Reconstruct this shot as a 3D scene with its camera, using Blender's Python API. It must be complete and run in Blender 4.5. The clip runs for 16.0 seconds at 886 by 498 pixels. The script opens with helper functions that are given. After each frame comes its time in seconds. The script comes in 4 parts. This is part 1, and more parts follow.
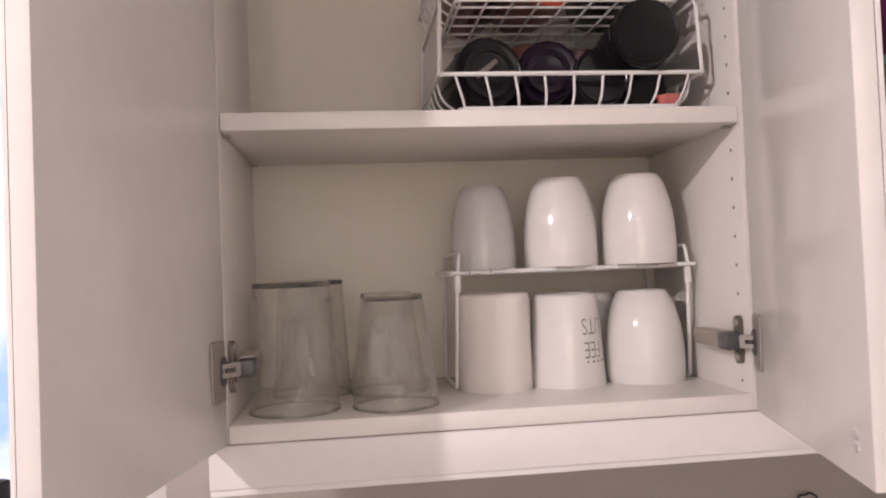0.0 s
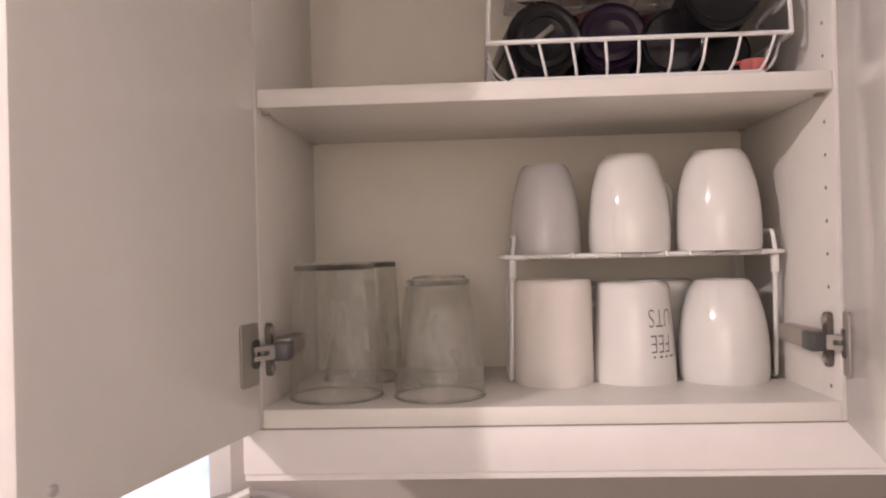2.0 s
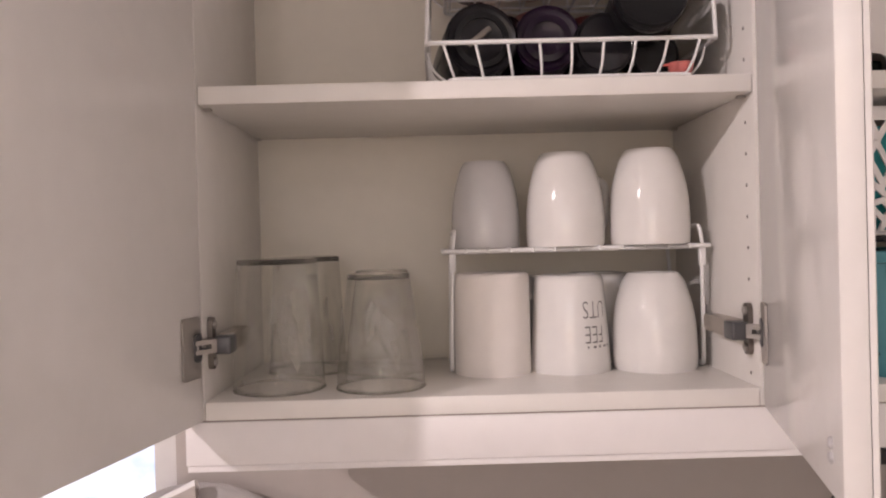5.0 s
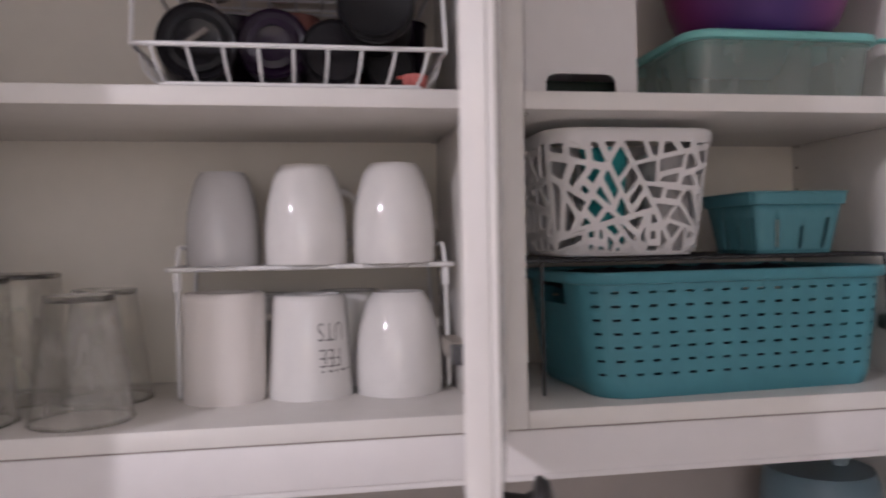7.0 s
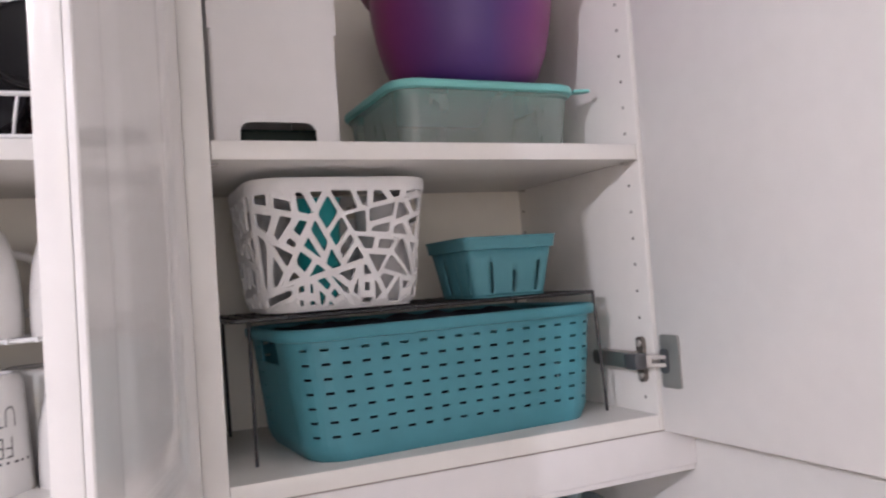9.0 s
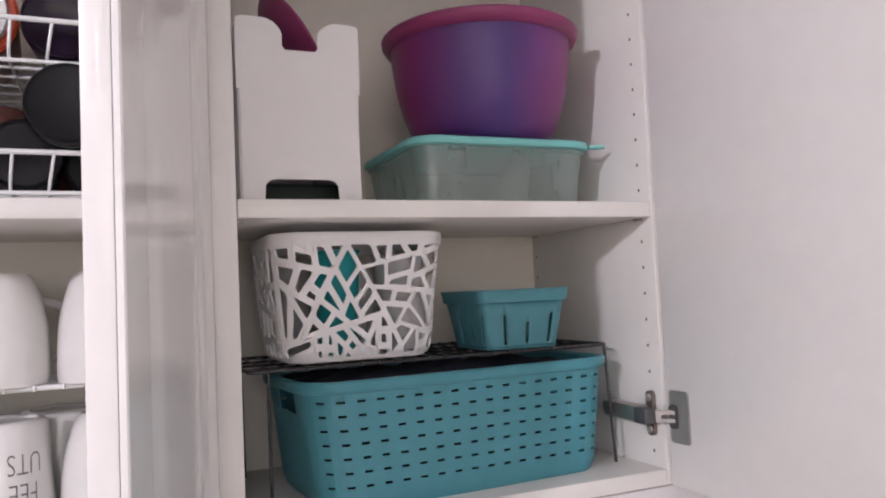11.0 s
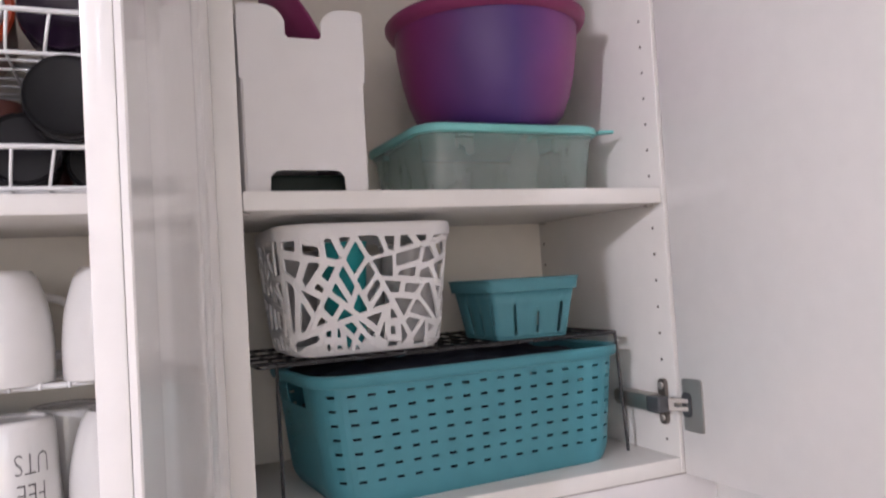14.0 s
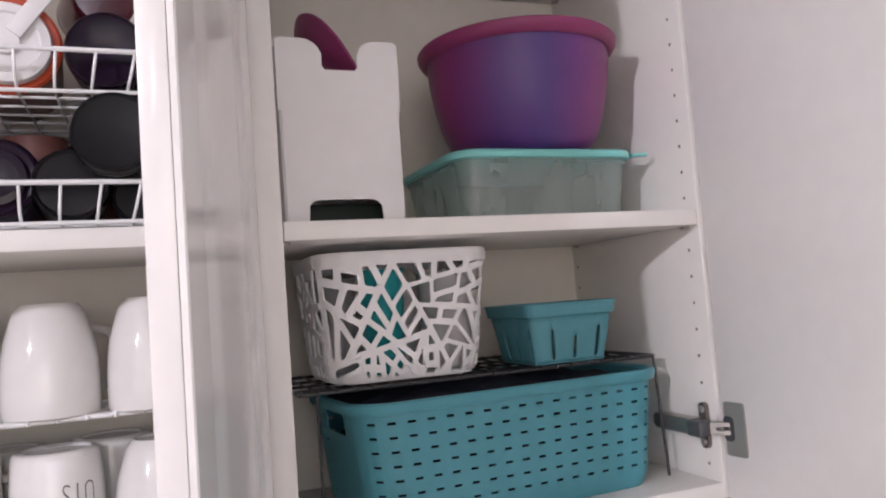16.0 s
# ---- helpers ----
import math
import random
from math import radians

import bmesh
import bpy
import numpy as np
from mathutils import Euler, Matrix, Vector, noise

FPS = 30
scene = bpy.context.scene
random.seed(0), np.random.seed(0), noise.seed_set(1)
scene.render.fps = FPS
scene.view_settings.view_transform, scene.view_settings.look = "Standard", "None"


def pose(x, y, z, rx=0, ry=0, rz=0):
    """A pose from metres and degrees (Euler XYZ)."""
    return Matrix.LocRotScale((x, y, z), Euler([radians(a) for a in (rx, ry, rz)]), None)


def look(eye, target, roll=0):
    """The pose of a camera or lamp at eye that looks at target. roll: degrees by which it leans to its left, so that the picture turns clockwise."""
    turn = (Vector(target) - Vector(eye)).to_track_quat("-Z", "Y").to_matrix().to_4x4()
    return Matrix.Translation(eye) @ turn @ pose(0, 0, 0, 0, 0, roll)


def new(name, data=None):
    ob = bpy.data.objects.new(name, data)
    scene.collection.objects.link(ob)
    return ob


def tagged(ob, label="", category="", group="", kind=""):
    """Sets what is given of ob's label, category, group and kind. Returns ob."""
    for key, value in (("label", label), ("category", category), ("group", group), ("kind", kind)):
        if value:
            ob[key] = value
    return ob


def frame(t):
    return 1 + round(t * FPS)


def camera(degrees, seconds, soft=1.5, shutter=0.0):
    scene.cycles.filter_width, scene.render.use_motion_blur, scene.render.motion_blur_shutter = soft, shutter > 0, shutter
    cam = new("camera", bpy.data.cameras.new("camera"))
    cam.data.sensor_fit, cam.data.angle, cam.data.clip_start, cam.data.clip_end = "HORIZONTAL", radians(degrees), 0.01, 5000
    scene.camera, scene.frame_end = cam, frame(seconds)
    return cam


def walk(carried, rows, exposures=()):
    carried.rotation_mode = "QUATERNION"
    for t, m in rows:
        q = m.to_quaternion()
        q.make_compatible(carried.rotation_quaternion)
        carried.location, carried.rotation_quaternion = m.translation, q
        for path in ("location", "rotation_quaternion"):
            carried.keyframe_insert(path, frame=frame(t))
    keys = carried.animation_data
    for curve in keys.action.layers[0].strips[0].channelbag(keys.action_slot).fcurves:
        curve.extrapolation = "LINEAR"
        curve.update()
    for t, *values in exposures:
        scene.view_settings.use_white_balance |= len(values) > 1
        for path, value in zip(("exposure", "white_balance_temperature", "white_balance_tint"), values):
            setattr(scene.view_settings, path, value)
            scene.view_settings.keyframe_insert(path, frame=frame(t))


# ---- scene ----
cam = camera(60.5, 16.0, soft=2.0, shutter=0.5)
PATH = [
    (0, (0.133, -0.811, 1.572), (0.372, 1.174, 1.626), -2.3),
    (0.5, (0.154, -0.798, 1.587), (0.355, 1.192, 1.625), -0.4),
    (1, (0.211, -0.765, 1.58), (0.221, 1.235, 1.595), -0.9),
    (1.5, (0.228, -0.755, 1.575), (0.162, 1.244, 1.574), -0.6),
    (2, (0.224, -0.762, 1.575), (0.128, 1.236, 1.583), -1.4),
    (2.5, (0.218, -0.77, 1.576), (0.083, 1.225, 1.586), -1.7),
    (3, (0.206, -0.776, 1.56), (0.093, 1.221, 1.557), -1.2),
    (3.5, (0.219, -0.78, 1.568), (0.177, 1.219, 1.517), -0.7),
    (3.7, (0.233, -0.783, 1.566), (0.211, 1.217, 1.542), -1.0),
    (5.8, (0.253, -0.784, 1.581), (0.306, 1.216, 1.579), -1.7),
    (6, (0.278, -0.782, 1.58), (0.355, 1.216, 1.586), -1.9),
    (6.5, (0.33, -0.765, 1.57), (0.537, 1.224, 1.567), -1.8),
    (7, (0.413, -0.748, 1.593), (0.741, 1.225, 1.573), -1.0),
    (7.5, (0.485, -0.747, 1.585), (0.903, 1.207, 1.681), -0.6),
    (8, (0.516, -0.741, 1.582), (1.023, 1.191, 1.692), -1.7),
    (8.5, (0.531, -0.736, 1.596), (1.188, 1.15, 1.691), -4.1),
    (9, (0.53, -0.738, 1.599), (1.337, 1.09, 1.676), -4.0),
    (9.2, (0.531, -0.742, 1.602), (1.373, 1.069, 1.692), -4.6),
    (11.3, (0.514, -0.756, 1.646), (1.299, 1.081, 1.76), -2.5),
    (11.5, (0.517, -0.749, 1.638), (1.3, 1.09, 1.712), -3.0),
    (12, (0.505, -0.732, 1.636), (1.34, 1.085, 1.669), -3.9),
    (12.5, (0.518, -0.745, 1.639), (1.295, 1.097, 1.702), -3.8),
    (13, (0.532, -0.739, 1.634), (1.322, 1.098, 1.674), -3.8),
    (13.5, (0.519, -0.732, 1.637), (1.315, 1.103, 1.655), -3.9),
    (14, (0.511, -0.739, 1.652), (1.3, 1.098, 1.725), -3.4),
    (14.5, (0.513, -0.744, 1.672), (1.298, 1.091, 1.804), -4.3),
    (15, (0.513, -0.754, 1.667), (1.264, 1.091, 1.839), -4.3),
    (15.5, (0.505, -0.743, 1.66), (1.245, 1.109, 1.81), -3.9),
    (16, (0.498, -0.739, 1.658), (1.227, 1.119, 1.791), -4.2),
]
EXPOSURES = [
    (0.0, 0.03, 6600, 22), (1.5, 0.03, 7000, 24), (2.7, 0.04, 6800, 23), (3.5, 0.0, 7050, 25), (5.8, -0.08, 6400, 21), (6.5, -0.25, 6150, 20), (7.0, -0.4, 5950, 21),
    (7.5, -0.11, 5900, 19), (8.0, 0.20, 5900, 18), (9.0, 0.24, 5850, 18), (12.5, 0.27, 5850, 18), (16.0, 0.26, 5850, 18),
]
walk(cam, [(t, look(eye, target, roll)) for t, eye, target, roll in PATH], EXPOSURES)

# ---- world and light ----
world = bpy.data.worlds.new("world")
scene.world = world
world.use_nodes = True
wn = world.node_tree
sky = wn.nodes.new("ShaderNodeTexSky")
sky.sky_type = "NISHITA"
sky.sun_disc = False
sky.sun_elevation = radians(30)
sky.sun_rotation = radians(200)
wn.nodes["Background"].inputs["Strength"].default_value = 0.12
wn.links.new(sky.outputs[0], wn.nodes["Background"].inputs["Color"])


def point_lamp(name, where, power, colour, radius):
    data = bpy.data.lights.new(name, "POINT")
    data.energy, data.color, data.shadow_soft_size = power, colour, radius
    ob = new(name, data)
    ob.location = where
    return ob


LAMP = (-1.22, -1.55, 2.36)
LAMP_B = (-0.25, -1.75, 2.16)
point_lamp("pendant_light_source", LAMP, 82.0, (1.0, 0.94, 0.915), 0.03)
point_lamp("downlight_source", LAMP_B, 3, (1.0, 0.94, 0.915), 0.012)

# soft fill lamp added behind the camera to lift the room's ambient light
fill = bpy.data.lights.new("added_fill", "AREA")
fill.shape, fill.size, fill.size_y, fill.energy, fill.color = "RECTANGLE", 1.36, 1.06, 5.8, (0.95, 0.97, 1.0)
fill_ob = new("added_fill", fill)
fill_ob.matrix_world = look((0.05, -3.03, 1.55), (0.05, 0.0, 1.55))

# ---- materials ----


def material(name, colour, rough=0.5, metal=0.0, noise_scale=40, vary=0.015, bump=0.05, bump_scale=300, coat=0.0, transmission=0.0, ior=1.45, blotch=0.015, alpha=None, spec=0.5):
    m = bpy.data.materials.new(name)
    m.use_nodes = True
    t = m.node_tree
    b = t.nodes["Principled BSDF"]
    b.inputs["Roughness"].default_value = rough
    b.inputs["Metallic"].default_value = metal
    b.inputs["Coat Weight"].default_value = coat
    b.inputs["Coat Roughness"].default_value = 0.08
    b.inputs["Transmission Weight"].default_value = transmission
    b.inputs["IOR"].default_value = ior
    b.inputs["Specular IOR Level"].default_value = spec
    if alpha is not None:
        b.inputs["Alpha"].default_value = alpha
    co = t.nodes.new("ShaderNodeTexCoord")
    fine = t.nodes.new("ShaderNodeTexNoise")
    fine.inputs["Scale"].default_value = noise_scale
    fine.inputs["Detail"].default_value = 6
    wide = t.nodes.new("ShaderNodeTexNoise")
    wide.inputs["Scale"].default_value = noise_scale / 9
    wide.inputs["Detail"].default_value = 3
    t.links.new(co.outputs["Object"], fine.inputs["Vector"])
    t.links.new(co.outputs["Object"], wide.inputs["Vector"])
    ramp = t.nodes.new("ShaderNodeValToRGB")
    lo = [max(0.0, c * (1 - vary)) for c in colour]
    hi = [min(1.0, c * (1 + vary)) for c in colour]
    ramp.color_ramp.elements[0].position, ramp.color_ramp.elements[0].color = 0.3, (*lo, 1)
    ramp.color_ramp.elements[1].position, ramp.color_ramp.elements[1].color = 0.7, (*hi, 1)
    t.links.new(fine.outputs["Fac"], ramp.inputs["Fac"])
    mix = t.nodes.new("ShaderNodeMix")
    mix.data_type, mix.blend_type = "RGBA", "MULTIPLY"
    mix.inputs["Factor"].default_value = 1.0
    wr = t.nodes.new("ShaderNodeMapRange")
    wr.inputs["From Min"].default_value, wr.inputs["From Max"].default_value = 0.3, 0.7
    wr.inputs["To Min"].default_value, wr.inputs["To Max"].default_value = 1 - blotch, 1.0
    t.links.new(wide.outputs["Fac"], wr.inputs["Value"])
    t.links.new(ramp.outputs["Color"], mix.inputs["A"])
    t.links.new(wr.outputs["Result"], mix.inputs["B"])
    t.links.new(mix.outputs["Result"], b.inputs["Base Color"])
    rr = t.nodes.new("ShaderNodeMapRange")
    rr.inputs["To Min"].default_value, rr.inputs["To Max"].default_value = rough * 0.97, min(1.0, rough * 1.03)
    t.links.new(wide.outputs["Fac"], rr.inputs["Value"])
    t.links.new(rr.outputs["Result"], b.inputs["Roughness"])
    if bump:
        grain = t.nodes.new("ShaderNodeTexNoise")
        grain.inputs["Scale"].default_value = bump_scale
        grain.inputs["Detail"].default_value = 4
        t.links.new(co.outputs["Object"], grain.inputs["Vector"])
        bn = t.nodes.new("ShaderNodeBump")
        bn.inputs["Strength"].default_value = bump
        bn.inputs["Distance"].default_value = 0.001
        t.links.new(grain.outputs["Fac"], bn.inputs["Height"])
        t.links.new(bn.outputs["Normal"], b.inputs["Normal"])
    return m


MELAMINE = material("white_melamine", (0.82, 0.79, 0.75), 0.26, bump=0.04)
BACKBOARD = material("cream_backboard", (0.79, 0.745, 0.66), 0.55, bump=0.05)
PAINT = material("white_satin_paint", (0.82, 0.79, 0.76), 0.14, bump=0.04, bump_scale=120)
RAIL = material("white_rail_paint", (0.82, 0.79, 0.78), 0.27)
JOINT = material("dark_joint", (0.32, 0.28, 0.25), 0.8)
HOLE = material("pin_hole_shadow", (0.16, 0.14, 0.12), 0.9)
WALL = material("taupe_wall_paint", (0.47, 0.42, 0.385), 0.7, bump=0.15, bump_scale=90)
WALL_LIGHT = material("pale_wall_paint", (0.78, 0.76, 0.73), 0.7, bump=0.15, bump_scale=90)
ROOM = material("room_wall_paint", (0.86, 0.845, 0.82), 0.7, bump=0.15, bump_scale=90)
CEILING = material("ceiling_paint", (0.86, 0.85, 0.83), 0.8, bump=0.2, bump_scale=60)
FLOOR = material("floor_boards", (0.42, 0.34, 0.26), 0.45, noise_scale=12, vary=0.2)
STEEL = material("nickel_steel", (0.46, 0.43, 0.40), 0.5, metal=0.75, bump=0.02)
DARKSTEEL = material("dark_hinge_cover", (0.10, 0.10, 0.105), 0.35, metal=0.3)
NICKEL = material("dark_nickel", (0.20, 0.175, 0.155), 0.45, metal=0.6, bump=0.02)
ARM = material("hinge_arm_steel", (0.46, 0.42, 0.38), 0.36, metal=0.9, bump=0.02)
BLACK = material("black_plastic", (0.009, 0.009, 0.010), 0.45, bump=0.04, spec=0.22)
BLACKGLOSS = material("black_gloss", (0.009, 0.008, 0.010), 0.22, bump=0.0, spec=0.28)
BLACKWIRE = material("black_coated_wire", (0.040, 0.038, 0.040), 0.26)
IRON = material("black_iron", (0.02, 0.018, 0.018), 0.35)
WHITEWIRE = material("white_coated_wire", (0.80, 0.79, 0.78), 0.35)
PORCELAIN = material("white_porcelain", (0.76, 0.74, 0.715), 0.075, bump=0.0, vary=0.02, coat=0.4)
PORCELAIN_GREY = material("grey_white_porcelain", (0.64, 0.63, 0.63), 0.14, bump=0.0, vary=0.02, coat=0.4)
STONEWARE = material("cream_stoneware", (0.84, 0.79, 0.745), 0.42, bump=0.06)
INK = material("black_print", (0.13, 0.12, 0.12), 0.5)


def thin_glass(name, tint, haze, sheen, rough, cloudy=(0.86, 0.83, 0.77), low=0.35, high=1.6):
    """Clear ware with thin walls: it lets light straight through, with a gloss at steep angles and a faint uneven haze."""
    m = bpy.data.materials.new(name)
    m.use_nodes = True
    t = m.node_tree
    t.nodes.remove(t.nodes["Principled BSDF"])
    clear = t.nodes.new("ShaderNodeBsdfTransparent")
    clear.inputs["Color"].default_value = (*tint, 1)
    cloud = t.nodes.new("ShaderNodeBsdfDiffuse")
    cloud.inputs["Color"].default_value = (*cloudy, 1)
    gloss = t.nodes.new("ShaderNodeBsdfGlossy")
    gloss.inputs["Roughness"].default_value = rough
    co = t.nodes.new("ShaderNodeTexCoord")
    streak = t.nodes.new("ShaderNodeTexNoise")
    streak.inputs["Scale"].default_value = 26
    streak.inputs["Detail"].default_value = 5
    stretch = t.nodes.new("ShaderNodeMapping")
    stretch.inputs["Scale"].default_value = (1, 1, 0.35)
    t.links.new(co.outputs["Object"], stretch.inputs["Vector"])
    t.links.new(stretch.outputs["Vector"], streak.inputs["Vector"])
    amount = t.nodes.new("ShaderNodeMapRange")
    amount.inputs["From Min"].default_value, amount.inputs["From Max"].default_value = 0.4, 0.68
    amount.inputs["To Min"].default_value, amount.inputs["To Max"].default_value = haze * low, haze * high
    t.links.new(streak.outputs["Fac"], amount.inputs["Value"])
    body = t.nodes.new("ShaderNodeMixShader")
    t.links.new(amount.outputs["Result"], body.inputs[0])
    t.links.new(clear.outputs[0], body.inputs[1])
    ripple = t.nodes.new("ShaderNodeBump")
    ripple.inputs["Strength"].default_value = 0.3
    ripple.inputs["Distance"].default_value = 0.003
    t.links.new(streak.outputs["Fac"], ripple.inputs["Height"])
    t.links.new(ripple.outputs["Normal"], gloss.inputs["Normal"])
    glow = t.nodes.new("ShaderNodeBsdfTranslucent")
    glow.inputs["Color"].default_value = (*cloudy, 1)
    film = t.nodes.new("ShaderNodeMixShader")
    film.inputs[0].default_value = 0.5
    t.links.new(cloud.outputs[0], film.inputs[1])
    t.links.new(glow.outputs[0], film.inputs[2])
    t.links.new(film.outputs[0], body.inputs[2])
    facing = t.nodes.new("ShaderNodeLayerWeight")
    facing.inputs["Blend"].default_value = 0.5
    steep = t.nodes.new("ShaderNodeMath")
    steep.operation = "POWER"
    steep.inputs[1].default_value = 3.0
    t.links.new(facing.outputs["Facing"], steep.inputs[0])
    edge = t.nodes.new("ShaderNodeMath")
    edge.operation = "MULTIPLY_ADD"
    edge.inputs[1].default_value, edge.inputs[2].default_value = sheen, 0.045
    t.links.new(steep.outputs[0], edge.inputs[0])
    both = t.nodes.new("ShaderNodeMixShader")
    t.links.new(edge.outputs[0], both.inputs[0])
    t.links.new(body.outputs[0], both.inputs[1])
    t.links.new(gloss.outputs[0], both.inputs[2])
    t.links.new(both.outputs[0], t.nodes["Material Output"].inputs["Surface"])
    return m


# the streaky haze paints in pale streaks of light that refraction would give
GLASS = thin_glass("clear_glass", (0.97, 0.97, 0.955), 0.19, 0.62, 0.05, (0.82, 0.80, 0.76), 0.1, 2.0)
GLASS_BASE = material("thick_glass", (0.78, 0.78, 0.75), 0.03, transmission=1.0, ior=1.48, vary=0.005, blotch=0.01, bump=0.0, alpha=0.95)
TEAL = material("teal_plastic", (0.074, 0.268, 0.320), 0.42, vary=0.05)
TEAL_B = material("teal_berry_plastic", (0.086, 0.262, 0.305), 0.45, vary=0.05)
TEAL_IN = material("teal_tableware", (0.02, 0.33, 0.34), 0.35)
WHITEPLASTIC = material("white_plastic", (0.80, 0.78, 0.77), 0.35)
GREYPAPER = material("pale_grey_plastic", (0.55, 0.53, 0.53), 0.5)
BINWHITE = material("matte_white_plastic", (0.76, 0.735, 0.72), 0.5)
MINT = material("mint_lid_plastic", (0.22, 0.58, 0.55), 0.35)
NAVY = material("navy_cloth", (0.012, 0.014, 0.03), 0.9, vary=0.3)
MAGENTA = material("magenta_plastic", (0.255, 0.038, 0.125), 0.42)
PURPLE = material("purple_plastic", (0.010, 0.0035, 0.013), 0.2, spec=0.3)
RED = material("red_plastic", (0.085, 0.010, 0.010), 0.3)
ORANGE = material("orange_ring", (0.50, 0.07, 0.025), 0.3)
TUB = thin_glass("frosted_tub_plastic", (0.955, 0.98, 0.97), 0.26, 0.08, 0.3, (0.74, 0.82, 0.79), 0.9, 1.1)
PANE = material("window_glass", (1.0, 1.0, 1.0), 0.0, transmission=1.0, ior=1.02, vary=0, blotch=0, bump=0)

# ---- geometry helpers ----


def part(name, bm, mat, parent=None, label="", smooth=True):
    me = bpy.data.meshes.new(name)
    bm.normal_update()
    bm.to_mesh(me)
    bm.free()
    me.materials.append(mat)
    if smooth:
        for p in me.polygons:
            p.use_smooth = True
        me.set_sharp_from_angle(angle=radians(35))
    ob = new(name, me)
    ob.parent = parent
    if label:
        tagged(ob, label)
    return ob


def thing(name, where, label, category, group="", kind=""):
    ob = new(name)
    ob.empty_display_size = 0.02
    ob.location = where
    return tagged(ob, label, category, group, kind)


def box(x0, x1, y0, y1, z0, z1, bevel=0.0012, seg=2):
    bm = bmesh.new()
    bmesh.ops.create_cube(bm, size=1.0, matrix=Matrix.LocRotScale(((x0 + x1) / 2, (y0 + y1) / 2, (z0 + z1) / 2), None, (x1 - x0, y1 - y0, z1 - z0)))
    if bevel:
        bmesh.ops.bevel(bm, geom=bm.edges[:], offset=bevel, segments=seg, affect="EDGES", profile=0.5)
    return bm


def merge(*bms):
    me = bpy.data.meshes.new("merge")
    out = bmesh.new()
    for b in bms:
        b.to_mesh(me)
        b.free()
        out.from_mesh(me)
    bpy.data.meshes.remove(me)
    return out


def lathe(profile, seg=48, flutes=0, depth=0.0):
    """Revolve (r, z) pairs round z; the ends are capped where r is 0."""
    bm = bmesh.new()
    rings = []
    for r, z in profile:
        if r <= 1e-6:
            rings.append([bm.verts.new((0, 0, z))])
        else:
            ring = []
            for i in range(seg):
                a = 2 * math.pi * i / seg
                rr = r * (1 - depth * (0.5 - 0.5 * math.cos(flutes * a))) if flutes else r
                ring.append(bm.verts.new((rr * math.cos(a), rr * math.sin(a), z)))
            rings.append(ring)
    for a, b in zip(rings, rings[1:]):
        if len(a) == 1 and len(b) == 1:
            continue
        for i in range(seg):
            j = (i + 1) % seg
            if len(a) == 1:
                bm.faces.new((a[0], b[j], b[i]))
            elif len(b) == 1:
                bm.faces.new((a[i], a[j], b[0]))
            else:
                bm.faces.new((a[i], a[j], b[j], b[i]))
    bmesh.ops.recalc_face_normals(bm, faces=bm.faces[:])
    return bm


def rounded(points, radius, n=5, closed=False):
    """Fillet the corners of a polyline."""
    pts = [Vector(p) for p in points]
    out = []
    m = len(pts)
    for i, p in enumerate(pts):
        if not closed and i in (0, m - 1):
            out.append(p)
            continue
        a, b = pts[i - 1] - p, pts[(i + 1) % m] - p
        r = min(radius, a.length * 0.45, b.length * 0.45)
        s, e = p + a.normalized() * r, p + b.normalized() * r
        for k in range(n + 1):
            u = k / n
            out.append((1 - u) ** 2 * s + 2 * u * (1 - u) * p + u * u * e)
    return out


def tube(points, r, sides=8, closed=False):
    bm = bmesh.new()
    pts = [Vector(p) for p in points]
    n = len(pts)
    rings = []
    normal = None
    for i, p in enumerate(pts):
        if closed:
            d = pts[(i + 1) % n] - pts[i - 1]
        else:
            d = pts[min(i + 1, n - 1)] - pts[max(i - 1, 0)]
        d.normalize()
        if normal is None:
            normal = d.orthogonal().normalized()
        normal = (normal - d * normal.dot(d)).normalized()
        side = d.cross(normal)
        rings.append([bm.verts.new(p + r * (math.cos(2 * math.pi * k / sides) * normal + math.sin(2 * math.pi * k / sides) * side)) for k in range(sides)])
    pairs = list(zip(rings, rings[1:])) + ([(rings[-1], rings[0])] if closed else [])
    for a, b in pairs:
        for k in range(sides):
            l = (k + 1) % sides
            bm.faces.new((a[k], a[l], b[l], b[k]))
    if not closed:
        bm.faces.new(rings[0][::-1])
        bm.faces.new(rings[-1])
    bmesh.ops.recalc_face_normals(bm, faces=bm.faces[:])
    return bm


def rrect(x0, x1, y0, y1, r, n=6):
    """A rounded rectangle as a list of (x, y), from the middle of its front side leftwards and round."""
    out = []
    for cx, cy, a0 in ((x0 + r, y0 + r, 270), (x0 + r, y1 - r, 180), (x1 - r, y1 - r, 90), (x1 - r, y0 + r, 0)):
        for k in range(n + 1):
            a = radians(a0 - 90 * k / n)
            out.append((cx + r * math.cos(a), cy + r * math.sin(a)))
    return out


def loft(loops, cap_first=False, cap_last=False):
    """Skin loops of equal length, each a list of (x, y, z)."""
    bm = bmesh.new()
    vs = [[bm.verts.new(p) for p in loop] for loop in loops]
    n = len(vs[0])
    for a, b in zip(vs, vs[1:]):
        for i in range(n):
            j = (i + 1) % n
            bm.faces.new((a[i], a[j], b[j], b[i]))
    if cap_first:
        bm.faces.new(vs[0][::-1])
    if cap_last:
        bm.faces.new(vs[-1])
    bmesh.ops.recalc_face_normals(bm, faces=bm.faces[:])
    return bm


def solid(ob, thickness, offset=-1.0):
    m = ob.modifiers.new("thickness", "SOLIDIFY")
    m.thickness, m.offset = thickness, offset
    return ob


def turned(bm, m):
    bmesh.ops.transform(bm, matrix=m, verts=bm.verts[:])
    return bm


